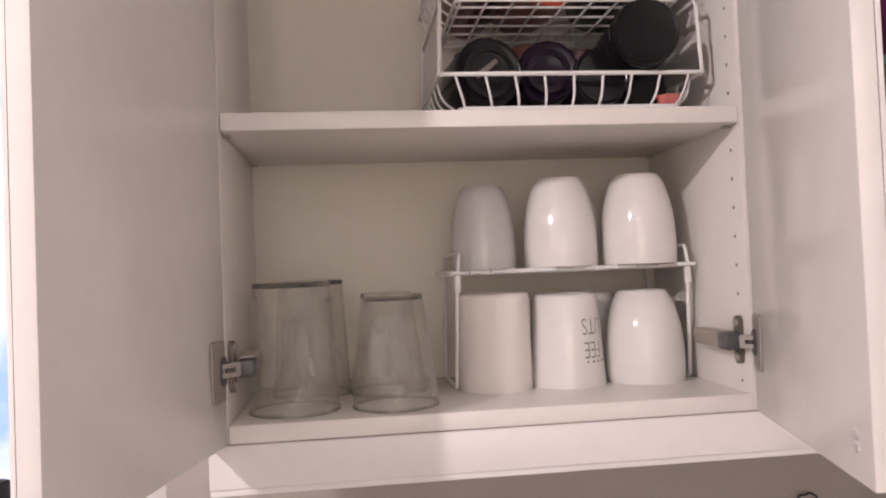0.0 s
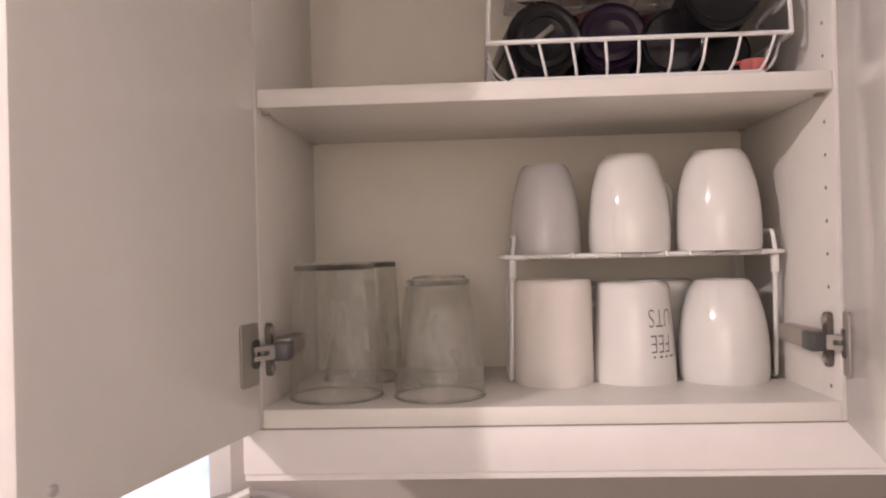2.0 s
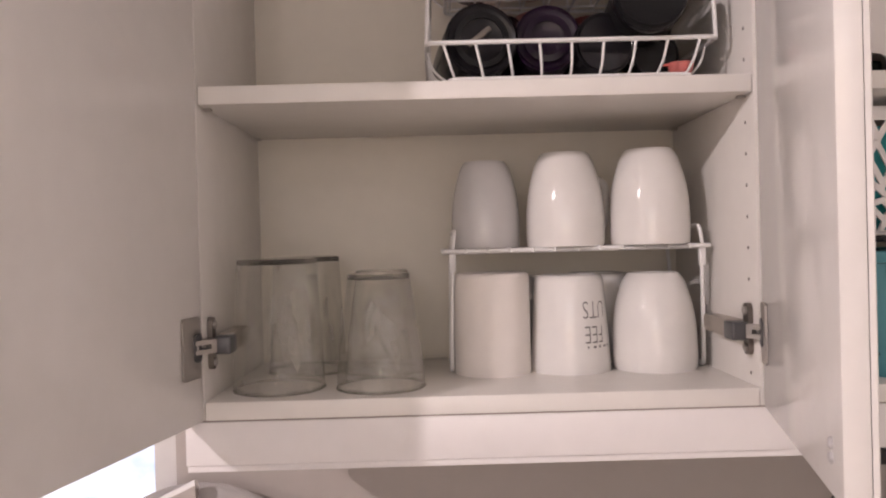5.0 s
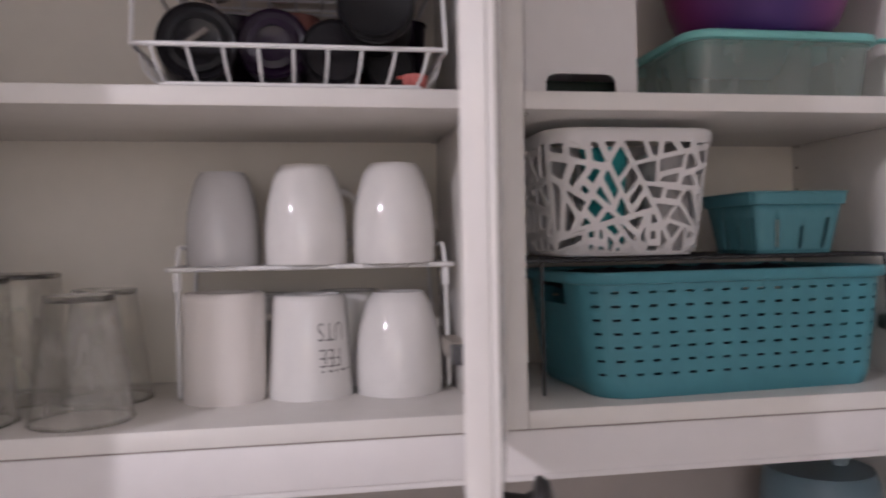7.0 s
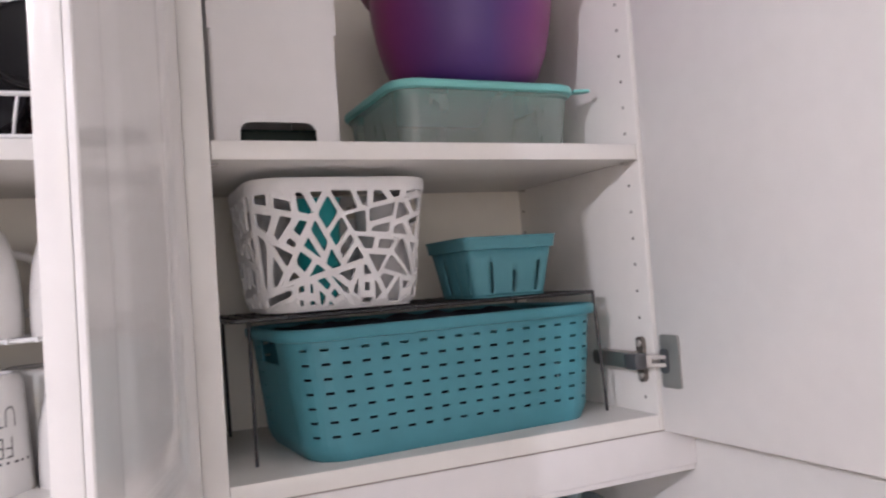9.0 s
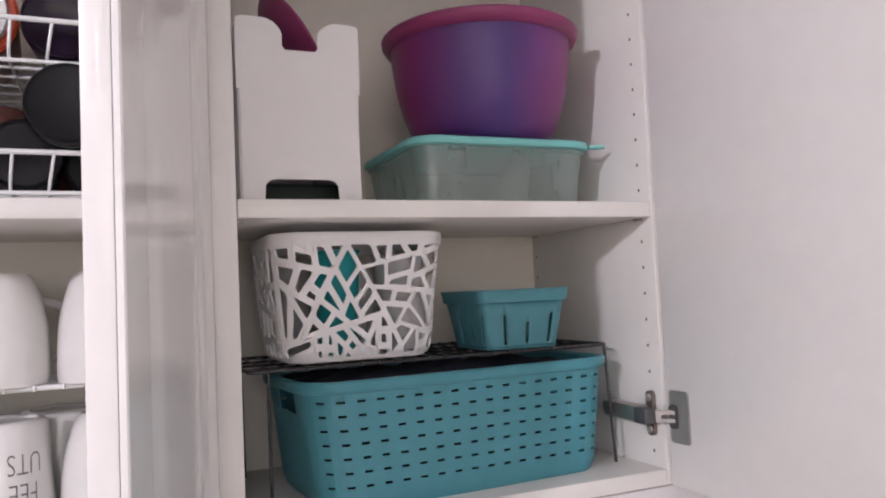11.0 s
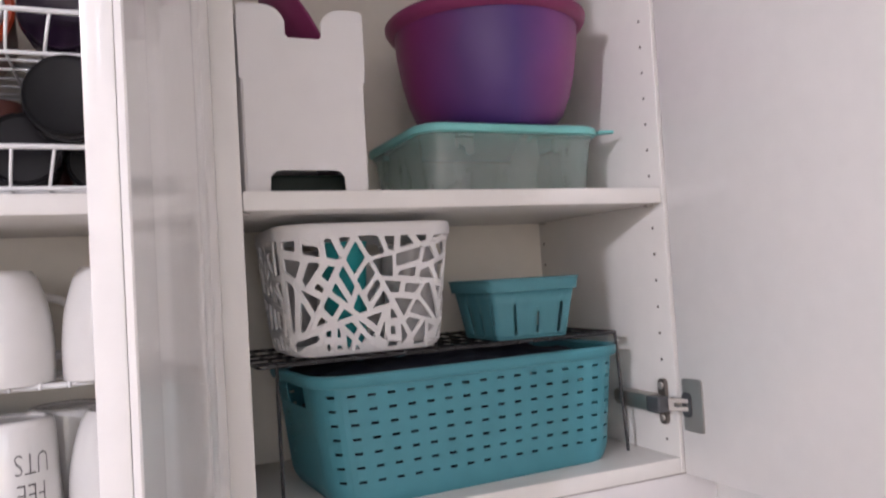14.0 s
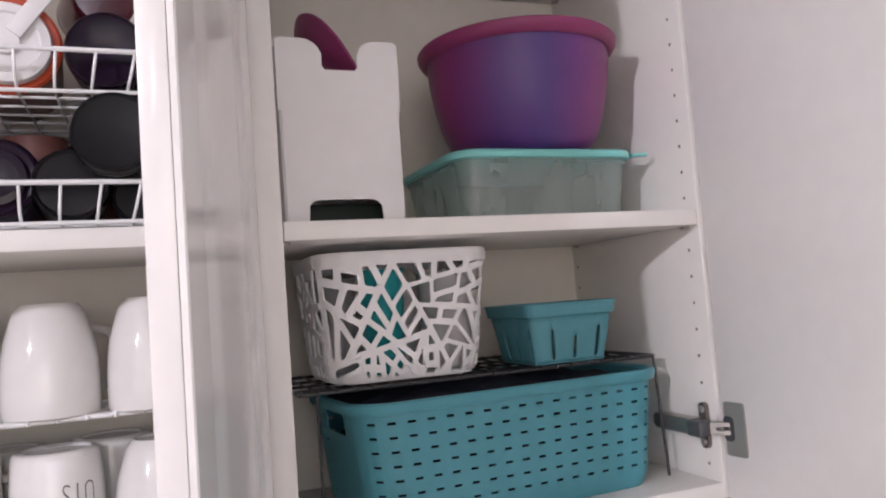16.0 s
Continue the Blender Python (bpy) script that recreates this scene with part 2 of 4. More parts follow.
def prism(outline, axis, d0, d1, bevel=0.0):
    """Extrude a 2D outline; axis 'y' takes (x, z) pairs, 'z' (x, y) pairs, 'x' (y, z) pairs."""
    def at(p, d):
        return {"y": (p[0], d, p[1]), "z": (p[0], p[1], d), "x": (d, p[0], p[1])}[axis]
    bm = bmesh.new()
    a = [bm.verts.new(at(p, d0)) for p in outline]
    b = [bm.verts.new(at(p, d1)) for p in outline]
    n = len(outline)
    bm.faces.new(a)
    bm.faces.new(b[::-1])
    for i in range(n):
        bm.faces.new((a[i], b[i], b[(i + 1) % n], a[(i + 1) % n]))
    bmesh.ops.recalc_face_normals(bm, faces=bm.faces[:])
    if bevel:
        caps = [e for e in bm.edges if len(e.link_faces) == 2 and any(len(f.verts) == n and n > 4 for f in e.link_faces)]
        bmesh.ops.bevel(bm, geom=caps or bm.edges[:], offset=bevel, segments=2, affect="EDGES", profile=0.5)
    return bm


# ---- the room ----
FRONT, BACK, BACK_2, WALL_Y = 0.0, 0.268, 0.296, 0.306
FLOOR_Z, SHELF_Z, UPPER_Z, CAB_TOP = 1.400, 1.726, 2.115, 2.36
CEIL = 2.42
EAST = 1.175


def structure(name, bm, mat, label, category):
    return tagged(part(name, bm, mat), label, category, kind="structure")


WIN = (-1.05, -0.138, 1.03, 2.15)
structure("floor", box(-3.0, EAST + 0.1, -3.0, WALL_Y + 0.14, -0.05, 0.0, 0), FLOOR, "brown wooden kitchen floor", "floor")
structure("ceiling", box(-3.0, EAST + 0.1, -3.0, WALL_Y + 0.14, CEIL, CEIL + 0.1, 0), CEILING, "white painted ceiling", "ceiling")
north = merge(
    box(-3.0, WIN[0], WALL_Y, WALL_Y + 0.14, 0, CEIL, 0), box(WIN[1], EAST + 0.1, WALL_Y, WALL_Y + 0.14, 0, CEIL, 0),
    box(WIN[0], WIN[1], WALL_Y, WALL_Y + 0.14, 0, WIN[2], 0), box(WIN[0], WIN[1], WALL_Y, WALL_Y + 0.14, WIN[3], CEIL, 0))
structure("wall_north", north, WALL, "taupe painted kitchen wall behind the cabinets", "wall")
structure("wall_east", box(EAST, EAST + 0.1, -3.0, WALL_Y, 0, CEIL, 0), WALL_LIGHT, "pale painted side wall beside the open door", "wall")
# opening out of view, made up to hold the added fill lamp
SOUTH = (-0.65, 0.75, 1.0, 2.1)
south = merge(
    box(-3.0, SOUTH[0], -3.1, -3.0, 0, CEIL, 0), box(SOUTH[1], EAST, -3.1, -3.0, 0, CEIL, 0),
    box(SOUTH[0], SOUTH[1], -3.1, -3.0, 0, SOUTH[2], 0), box(SOUTH[0], SOUTH[1], -3.1, -3.0, SOUTH[3], CEIL, 0))
structure("wall_south", south, ROOM, "plain painted kitchen wall with an unseen opening added for fill light", "wall")
structure("wall_west", box(-3.1, -3.0, -3.1, WALL_Y + 0.14, 0, CEIL, 0), ROOM, "plain painted kitchen wall", "wall")

# window beside the cabinet
window = tagged(new("window_1"), "bright white-framed window beside the cabinet", "window", kind="structure")
wx0, wx1, wz0, wz1 = WIN
part("window_frame", merge(
    box(wx0, wx0 + 0.05, WALL_Y + 0.05, WALL_Y + 0.10, wz0, wz1), box(wx1 - 0.05, wx1, WALL_Y + 0.05, WALL_Y + 0.10, wz0, wz1),
    box(wx0 + 0.05, wx1 - 0.05, WALL_Y + 0.05, WALL_Y + 0.10, wz0, wz0 + 0.05), box(wx0 + 0.05, wx1 - 0.05, WALL_Y + 0.05, WALL_Y + 0.10, wz1 - 0.05, wz1)), PAINT, window)
part("casing", merge(
    box(wx0 - 0.055, wx0 + 0.004, WALL_Y - 0.018, WALL_Y - 0.001, wz0 - 0.001, wz1 + 0.06, 0.004), box(wx0 + 0.005, wx1 - 0.005, WALL_Y - 0.018, WALL_Y - 0.001, wz1, wz1 + 0.06, 0.004)), PAINT, window)
part("window_sill", box(wx0 - 0.05, wx1 + 0.05, WALL_Y - 0.06, WALL_Y + 0.049, wz0 - 0.025, wz0 - 0.001, 0.006), PAINT, window)
pane = part("pane", box(wx0 + 0.05, wx1 - 0.05, WALL_Y + 0.073, WALL_Y + 0.077, wz0 + 0.05, wz1 - 0.05, 0), PANE, window)
pane.visible_shadow = False

# far sky seen through the window
back = bpy.data.materials.new("sky_backdrop")
back.use_nodes = True
bt = back.node_tree
bt.nodes.remove(bt.nodes["Principled BSDF"])
em = bt.nodes.new("ShaderNodeEmission")
cl = bt.nodes.new("ShaderNodeTexNoise")
cl.inputs["Scale"].default_value = 1.1
cl.inputs["Detail"].default_value = 5
cr = bt.nodes.new("ShaderNodeValToRGB")
cr.color_ramp.elements[0].position, cr.color_ramp.elements[0].color = 0.32, (0.36, 0.54, 0.82, 1)
cr.color_ramp.elements[1].position, cr.color_ramp.elements[1].color = 0.56, (0.90, 0.95, 1.0, 1)
tc = bt.nodes.new("ShaderNodeTexCoord")
bt.links.new(tc.outputs["Object"], cl.inputs["Vector"])
bt.links.new(cl.outputs["Fac"], cr.inputs["Fac"])
bt.links.new(cr.outputs["Color"], em.inputs["Color"])
em.inputs["Strength"].default_value = 1.35
bt.links.new(em.outputs[0], bt.nodes["Material Output"].inputs["Surface"])
tagged(part("backdrop", box(-14, 6, 9.0, 9.1, -3, 9, 0), back), "pale clouded sky far outside the window", "sky", kind="structure")

# ---- the two wall cabinets ----


def pin_row(parent, x, face, y, zs):
    """A row of shelf-pin holes in a side panel; face is +1 when the panel's surface looks towards +x."""
    first = None
    for z in zs:
        if first is None:
            b = lathe([(0, 0), (0.0017, 0.0), (0.0021, 0.0003), (0, 0.0003)], 12)
            first = part("pin_hole", turned(b, pose(0, 0, 0, 0, 90 * face, 0)), HOLE, parent)
            ob = first
        else:
            ob = new("pin_hole", first.data)
            ob.parent = parent
        ob.location = (x + face * 0.0002, y, z)


def door(parent, hinge_x, hinge_y, degrees, width, side, z0, z1, knob=True):
    """An overlay door, built open. side -1: hinged at its left when shut, +1: hinged at its right. degrees: how far it is open."""
    t = 0.022
    # built shut in its own frame: u runs from the hinge to the free edge, the inner face is at y 0, the outer at -t
    slab = box(0, width, -t + 0.005, 0, z0, z1, 0.0012)
    # outer face: a flat frame, a soft cove and a raised field, as rectangles that step inwards
    loops = []
    for inset, h in ((0.0004, 0.0048), (0.0006, 0.0010), (0.0020, 0.0), (0.050, 0.0), (0.054, 0.0006), (0.058, 0.0024), (0.062, 0.0036), (0.067, 0.0040), (0.072, 0.0036), (0.084, 0.0016), (0.092, 0.0008), (0.098, 0.0006), (0.104, 0.0006)):
        loops.append([(a, -t + h, b) for a, b in ((inset, z0 + inset), (width - inset, z0 + inset), (width - inset, z1 - inset), (inset, z1 - inset))])
    face = loft(loops, False, True)
    mirror = Matrix.Diagonal((-1 if side > 0 else 1, 1, 1, 1))
    place = pose(hinge_x, hinge_y, 0, 0, 0, degrees if side > 0 else -degrees) @ mirror
    def fin(b):
        turned(b, place)
        bmesh.ops.recalc_face_normals(b, faces=b.faces[:])
        return b
    leaf = part("door", fin(slab), PAINT, parent, "white painted cabinet door standing open")
    part("raised_panel", fin(face), PAINT, leaf)
    if knob:
        kb = lathe([(0, 0), (0.0065, 0), (0.0058, 0.004), (0.005, 0.014), (0.0075, 0.018), (0.0155, 0.0205), (0.0165, 0.024), (0.013, 0.029), (0.006, 0.0315), (0, 0.032)], 32)
        turned(kb, pose(width - 0.026, -t, z0 + 0.029, 90, 0, 0))
        part("knob", fin(kb), IRON, leaf, "round black knob")
    # bumper dots on the inner face
    for dz in ((0.0, 0.010) if side > 0 else (0.0,)):
        bd = lathe([(0.0042, 0), (0.0042, 0.0012), (0.003, 0.0024), (0, 0.0028)], 16)
        turned(bd, pose(width - 0.029, 0, z0 + 0.026 + dz, -90, 0, 0))
        part("bumper", fin(bd), GREYPAPER, leaf, "clear rubber bumper")
    return leaf, place


def hinge(parent, panel_x, face, z, place_door, reach):
    """A concealed hinge: the arm on the side panel, the cup plate on the door."""
    s = face
    def across(a, b):
        return min(s * a, s * b), max(s * a, s * b)
    arm = prism([(0.018, -0.0085), (0.084, -0.0080), (0.089, -0.004), (0.090, 0.006), (0.086, 0.0105), (0.018, 0.0105)], "x", s * 0.009, s * 0.0265, 0.0012)
    h = part("hinge", turned(arm, pose(panel_x, 0, z)), ARM, parent, "nickel concealed hinge")
    part("hinge_cover", turned(box(*across(0.0115, 0.0290), -0.002, 0.0225, -0.0095, 0.0095, 0.0025, 3), pose(panel_x, 0, z)), DARKSTEEL, h, "dark grey damper block")
    wing = prism(rrect(0.0135, 0.0265, -0.0275, 0.0275, 0.0062), "x", s * 0.0005, s * 0.0058)
    part("base_plate", turned(wing, pose(panel_x, 0, z)), NICKEL, h)
    for dz in (-0.0195, 0.0195):
        sc = lathe([(0.0046, 0), (0.0046, 0.0016), (0.0036, 0.0026), (0.0012, 0.0026), (0.0009, 0.0014), (0, 0.0014)], 16)
        part("screw", turned(turned(sc, pose(0, 0, 0, 0, 90 * s, 0)), pose(panel_x + s * 0.0058, 0.020, z + dz)), STEEL, h)
    bar = [(s * 0.0150, -0.003), (s * 0.0070, 0.006), (s * -0.010, -0.016), (s * -0.002, -0.025)]
    end = [(s * 0.0150, -0.003), (s * 0.0070, 0.006), (s * 0.003, 0.001), (s * 0.0110, -0.008)]
    tip = [(s * -0.0035, -0.0225), (s * -0.0085, -0.0175), (s * -0.0045, -0.0140), (s * 0.0015, -0.0195)]
    link = merge(prism(bar, "z", -0.0070, -0.0024), prism(bar, "z", 0.0024, 0.0070), prism(end, "z", -0.0026, 0.0026), prism(tip, "z", -0.0026, 0.0026))
    part("link", turned(link, pose(panel_x, 0, z)), STEEL, h)
    plate = prism(rrect(0.007, reach, -0.031, 0.031, 0.004), "y", 0.0006, 0.0028)
    turned(plate, pose(0, 0, z))
    turned(plate, place_door)
    bmesh.ops.recalc_face_normals(plate, faces=plate.faces[:])
    part("cup_plate", plate, STEEL, h)
    cup = prism(rrect(0.0065, 0.0215, -0.0145, 0.0145, 0.006), "y", 0.0030, 0.0042)
    turned(cup, pose(0, 0, z))
    turned(cup, place_door)
    bmesh.ops.recalc_face_normals(cup, faces=cup.faces[:])
    part("cup", cup, DARKSTEEL, h)


def cabinet(x0, x1, side_l, side_r, depth, label):
    c = thing("wall_cabinet", ((x0 + x1) / 2, FRONT, FLOOR_Z), label, "cabinet", "kitchen wall cabinets")
    c.location = (0, 0, 0)
    part("side_panel", box(x0 - side_l, x0, FRONT, depth + 0.008, FLOOR_Z, CAB_TOP), MELAMINE, c)
    part("side_panel", box(x1, x1 + side_r, FRONT, depth + 0.008, FLOOR_Z, CAB_TOP), MELAMINE, c)
    part("bottom_panel", box(x0 + 0.0003, x1 - 0.0003, FRONT, depth - 0.0003, FLOOR_Z, FLOOR_Z + 0.019), MELAMINE, c)
    part("top_panel", box(x0 + 0.0003, x1 - 0.0003, FRONT, depth - 0.0003, CAB_TOP - 0.019, CAB_TOP), MELAMINE, c)
    part("back_panel", box(x0 - 0.003, x1 + 0.003, depth, depth + 0.006, FLOOR_Z + 0.001, CAB_TOP - 0.001, 0), BACKBOARD, c)
    for z in (SHELF_Z, UPPER_Z):
        sh = part("shelf", box(x0 + 0.001, x1 - 0.001, FRONT + 0.001, depth - 0.003, z, z + 0.019), MELAMINE, c)
        for px, s in ((x0, 1), (x1, -1)):
            for py in (0.022, depth - 0.018):
                pb = box(min(px + s * 0.0005, px + s * 0.009), max(px + s * 0.0005, px + s * 0.009), py - 0.004, py + 0.004, z - 0.0032, z - 0.0004, 0.0006)
                part("shelf_pin", pb, STEEL, sh)
    return c


C1 = cabinet(0.0, 0.575, 0.020, 0.0225, BACK, "open white wall cabinet holding glasses, mugs and bottles")
C2 = cabinet(0.623, 1.122, 0.0240, 0.020, BACK_2, "open white wall cabinet holding baskets, tub and bowl")
pin_row(C1, 0.575, -1, 0.022, [1.4306 + 0.0333 * i for i in range(0, 20) if abs(1.4306 + 0.0333 * i - 1.735) > 0.014 and abs(1.4306 + 0.0333 * i - 1.478) > 0.03])
pin_row(C2, 1.122, -1, 0.022, [1.4375 + 0.0324 * i for i in range(0, 27) if abs(1.4375 + 0.0324 * i - 1.735) > 0.014 and abs(1.4375 + 0.0324 * i - 1.484) > 0.03])
pin_row(C2, 1.122, -1, 0.284, [1.661, 1.6935, 2.080])

DOOR_L, PLACE_L = door(C1, -0.0005, -0.003, 101.6, 0.312, -1, 1.400, CAB_TOP)
DOOR_R, PLACE_R = door(C1, 0.577, -0.004, 75.2, 0.311, 1, 1.400, CAB_TOP)
DOOR_2, PLACE_2 = door(C2, 1.1245, -0.004, 92.0, 0.505, 1, 1.400, CAB_TOP)
hinge(C1, 0.0, 1, 1.478, PLACE_L, 0.040)
hinge(C1, 0.575, -1, 1.478, PLACE_R, 0.034)
hinge(C2, 1.122, -1, 1.484, PLACE_2, 0.038)

rail = structure("trim_light_rail", merge(box(-0.021, EAST - 0.001, 0.0, 0.018, 1.3535, 1.3985, 0.0012), box(-0.021, EAST - 0.001, 0.004, 0.016, 1.3455, 1.3530, 0.0015)), RAIL, "white light rail under the wall cabinets", "trim")
part("joint", box(-0.019, EAST - 0.03, 0.0015, 0.016, 1.3986, 1.3999, 0), JOINT, rail)
structure("trim_rail_return", box(-0.021, -0.004, 0.0185, 0.27, 1.3535, 1.3985, 0.0012), RAIL, "white light rail return at the cabinet's end", "trim")

# ---- cabinet one: mugs on a wire rack ----
Z1 = FLOOR_Z + 0.019
Z2 = SHELF_Z + 0.019


def shell(profile, wall):
    """Close an outer (r, z) profile, read from the open end to the crown, with an inner skin."""
    inner = [(max(r - wall, 0.0), z - (wall * 0.9 if r < profile[0][0] * 0.75 else 0)) for r, z in profile]
    inner = [(r, z) for r, z in inner if r > 0.002]
    inner[0] = (inner[0][0], profile[0][1])
    return [(0, inner[-1][1])] + inner[::-1] + [((profile[0][0] + inner[0][0]) / 2, profile[0][1] - 0.0006)] + profile


def handle(points, r):
    return tube(rounded(points, 0.02, 6), r, 10)


def mug(name, x, y, z, profile, mat, turn, label, group, grip=True, thick=0.0046):
    m = thing(name, (x, y, z), label, "mug", group)
    m.rotation_euler = (0, 0, radians(turn))
    part("bowl", lathe(shell(profile, 0.0036), 64), mat, m)
    if grip:
        r0 = profile[0][0]
        h = profile[-1][1]
        def at(u):
            for (ra, za), (rb, zb) in zip(profile, profile[1:]):
                if za <= u <= zb and zb > za:
                    return ra + (rb - ra) * (u - za) / (zb - za)
            return r0
        pts = [(at(0.2 * h) - 0.002, 0, 0.2 * h), (r0 + 0.024, 0, 0.22 * h), (r0 + 0.026, 0, 0.72 * h), (at(0.78 * h) - 0.002, 0, 0.78 * h)]
        part("handle", handle(pts, thick), mat, m)
    return m


def dome(r, h):
    return [(r * a, h * b) for a, b in ((0.975, 0.0), (0.995, 0.06), (1.0, 0.16), (0.995, 0.30), (0.975, 0.44), (0.94, 0.57), (0.885, 0.69), (0.81, 0.80), (0.745, 0.89), (0.675, 0.95), (0.61, 0.985), (0.585, 0.998), (0.56, 1.0), (0.53, 0.995), (0.51, 0.985), (0.0, 0.98))]


def straight(r, h, top):
    return [(r, 0.0), (r * 1.004, h * 0.02), (r + (top - r) * 0.5, h * 0.5), (r + (top - r) * 0.9, h * 0.93), (top * 0.985, h * 0.975), (top * 0.94, h * 0.995), (top * 0.90, h), (top * 0.85, h * 0.995), (top * 0.82, h * 0.975), (0.0, h * 0.97)]


RZ = 1.5698
UP = "mugs upside down on the wire rack"
DOWN = "cups upside down below the wire rack"
mug("mug", 0.3055, 0.174, RZ, dome(0.0430, 0.1080), PORCELAIN_GREY, 75, "small pale grey porcelain mug upside down on the rack", UP)
mug("mug", 0.4015, 0.147, RZ, dome(0.0476, 0.1135), PORCELAIN, 34, "white glazed porcelain mug upside down on the rack", UP)
mug("mug", 0.5025, 0.137, RZ, dome(0.0478, 0.1145), PORCELAIN, 62, "white glazed porcelain mug upside down on the rack", UP)
mug("cup", 0.3085, 0.1420, Z1, straight(0.0462, 0.121, 0.0458), STONEWARE, 20, "cream straight-sided stoneware cup upside down", DOWN)
cup_b = mug("cup", 0.4035, 0.1480, Z1, straight(0.0495, 0.1160, 0.0415), PORCELAIN, 64, "white tapered cup with black lettering, upside down", DOWN)
mug("cup", 0.5065, 0.1440, Z1, dome(0.0512, 0.1165), PORCELAIN, 80, "white rounded porcelain cup upside down", DOWN)
mug("cup", 0.4530, 0.2240, Z1, straight(0.0440, 0.1145, 0.0420), PORCELAIN, 120, "white cup standing in the row behind", DOWN)
mug("cup", 0.3480, 0.2230, Z1, straight(0.0430, 0.1120, 0.0410), PORCELAIN, 60, "white cup standing in the row behind", DOWN, grip=False)


def wrapped_text(words, size, mid, z, radius_at, name, parent, cx=0.0):
    """Lettering laid round an upturned cup: flat glyph meshes, turned upside down and bent to the wall."""
    cu = bpy.data.curves.new(name, "FONT")
    cu.body, cu.size, cu.align_x, cu.offset = words, size, "RIGHT", -0.00045
    cu.resolution_u = 3
    ob = new("lettering_source", cu)
    dg = bpy.context.evaluated_depsgraph_get()
    me = bpy.data.meshes.new_from_object(ob.evaluated_get(dg))
    bpy.data.objects.remove(ob)
    bm = bmesh.new()
    bm.from_mesh(me)
    bmesh.ops.triangulate(bm, faces=bm.faces[:])
    bmesh.ops.subdivide_edges(bm, edges=[e for e in bm.edges if e.calc_length() > 0.003], cuts=1)
    for v in bm.verts:
        u, h = -v.co.x * 0.66, -v.co.y
        zz = z + h
        r = radius_at(zz) + 0.0004
        a = mid + u / r
        v.co = (r * math.cos(a), r * math.sin(a), zz)
    return part(name, bm, INK, parent)


def cup_radius(z):
    return 0.0495 + (0.0415 - 0.0495) * (z / 0.1160)


TURN_B = radians(64)
START = radians(-77) - TURN_B
wrapped_text("UTS", 0.030, START - radians(3), 0.0855, cup_radius, "lettering", cup_b)
wrapped_text("FEE", 0.030, START - radians(1), 0.0565, cup_radius, "lettering", cup_b)
for k, w in enumerate((0.0022, 0.004, 0.003, 0.005, 0.003, 0.004)):
    a0 = START + radians(3 + 10 * k)
    bm = bmesh.new()
    for i in range(3):
        a = a0 + w / 0.046 * i / 2
        for zz in (0.0305, 0.0330):
            bm.verts.new(((cup_radius(zz) + 0.0004) * math.cos(a), (cup_radius(zz) + 0.0004) * math.sin(a), zz))
    bm.verts.ensure_lookup_table()
    for i in range(2):
        bm.faces.new((bm.verts[2 * i], bm.verts[2 * i + 2], bm.verts[2 * i + 3], bm.verts[2 * i + 1]))
    part("print_bar", bm, INK, cup_b)


def wire_rack(name, x0, x1, y0, y1, z, floor_z, mat, r, label, feet, n, loops, extra=0, foot=0.026):
    """A kitchen shelf rack: frame, cross wires, and two folding U-shaped legs."""
    t = thing(name, (0, 0, 0), label, "wire rack")
    part("frame", tube(rounded([(x0, y0, z), (x1, y0, z), (x1, y1, z), (x0, y1, z)], 0.008, 5, True), r, 10, True), mat, t)
    first = None
    for i in range(n):
        x = x0 + (x1 - x0) * (i + 1) / (n + 1)
        if first is None:
            first = part("wire", tube([(0, y0 - r * 1.9, z - r * 0.9), (0, y0 - r * 1.6, z + r * 0.5), (0, y0 - r * 0.6, z + r * 0.8), (0, y1 + r * 1.2, z + r * 0.8)], r * 0.62, 8), mat, t)
            ob = first
        else:
            ob = new("wire", first.data)
            ob.parent = t
        ob.location = (x, 0, 0)
    for i in range(extra):
        y = y0 + (y1 - y0) * (i + 1) / (extra + 1)
        part("brace", tube([(x0, y, z - r * 0.8), (x1, y, z - r * 0.8)], r * 0.8, 8), mat, t)
    for fx, tx in feet:
        if not loops:
            for fy, ty in ((y0 + foot, y0 + 0.004), (y1 - 0.02, y1 - 0.006)):
                part("leg", tube([(tx, ty, z - r), (fx, fy, floor_z)], r * 0.9, 8), mat, t)
            continue
        leg = part("leg", tube(rounded([(tx, y0 + 0.006, z - r), (fx, y0 + foot, floor_z + r), (fx, y1 - 0.02, floor_z + r), (tx, y1 - 0.006, z - r)], 0.008, 5), r * 0.95, 10), mat, t)
        if loops:
            out = 1 if fx > (x0 + x1) / 2 else -1
            part("end_loop", tube(rounded([(tx, y0 + 0.004, z), (tx - out * 0.003, y0 + 0.004, z + 0.024), (tx - out * 0.003, y1 - 0.004, z + 0.024), (tx, y1 - 0.004, z)], 0.008, 5), r * 0.9, 10), mat, t)
            part("leg_clip", turned(box(-0.004, 0.004, -0.004, 0.004, -0.024, -0.002, 0.0015), pose(tx, y0 + 0.007, z)), mat, leg)
    return t


wire_rack("wire_rack", 0.251, 0.5685, 0.114, 0.262, 1.5668, Z1, WHITEWIRE, 0.0027, "white coated wire shelf rack standing among mugs", ((0.2585, 0.2615), (0.5655, 0.5595)), 11, True, 2)

# ---- cabinet one: upturned glasses ----


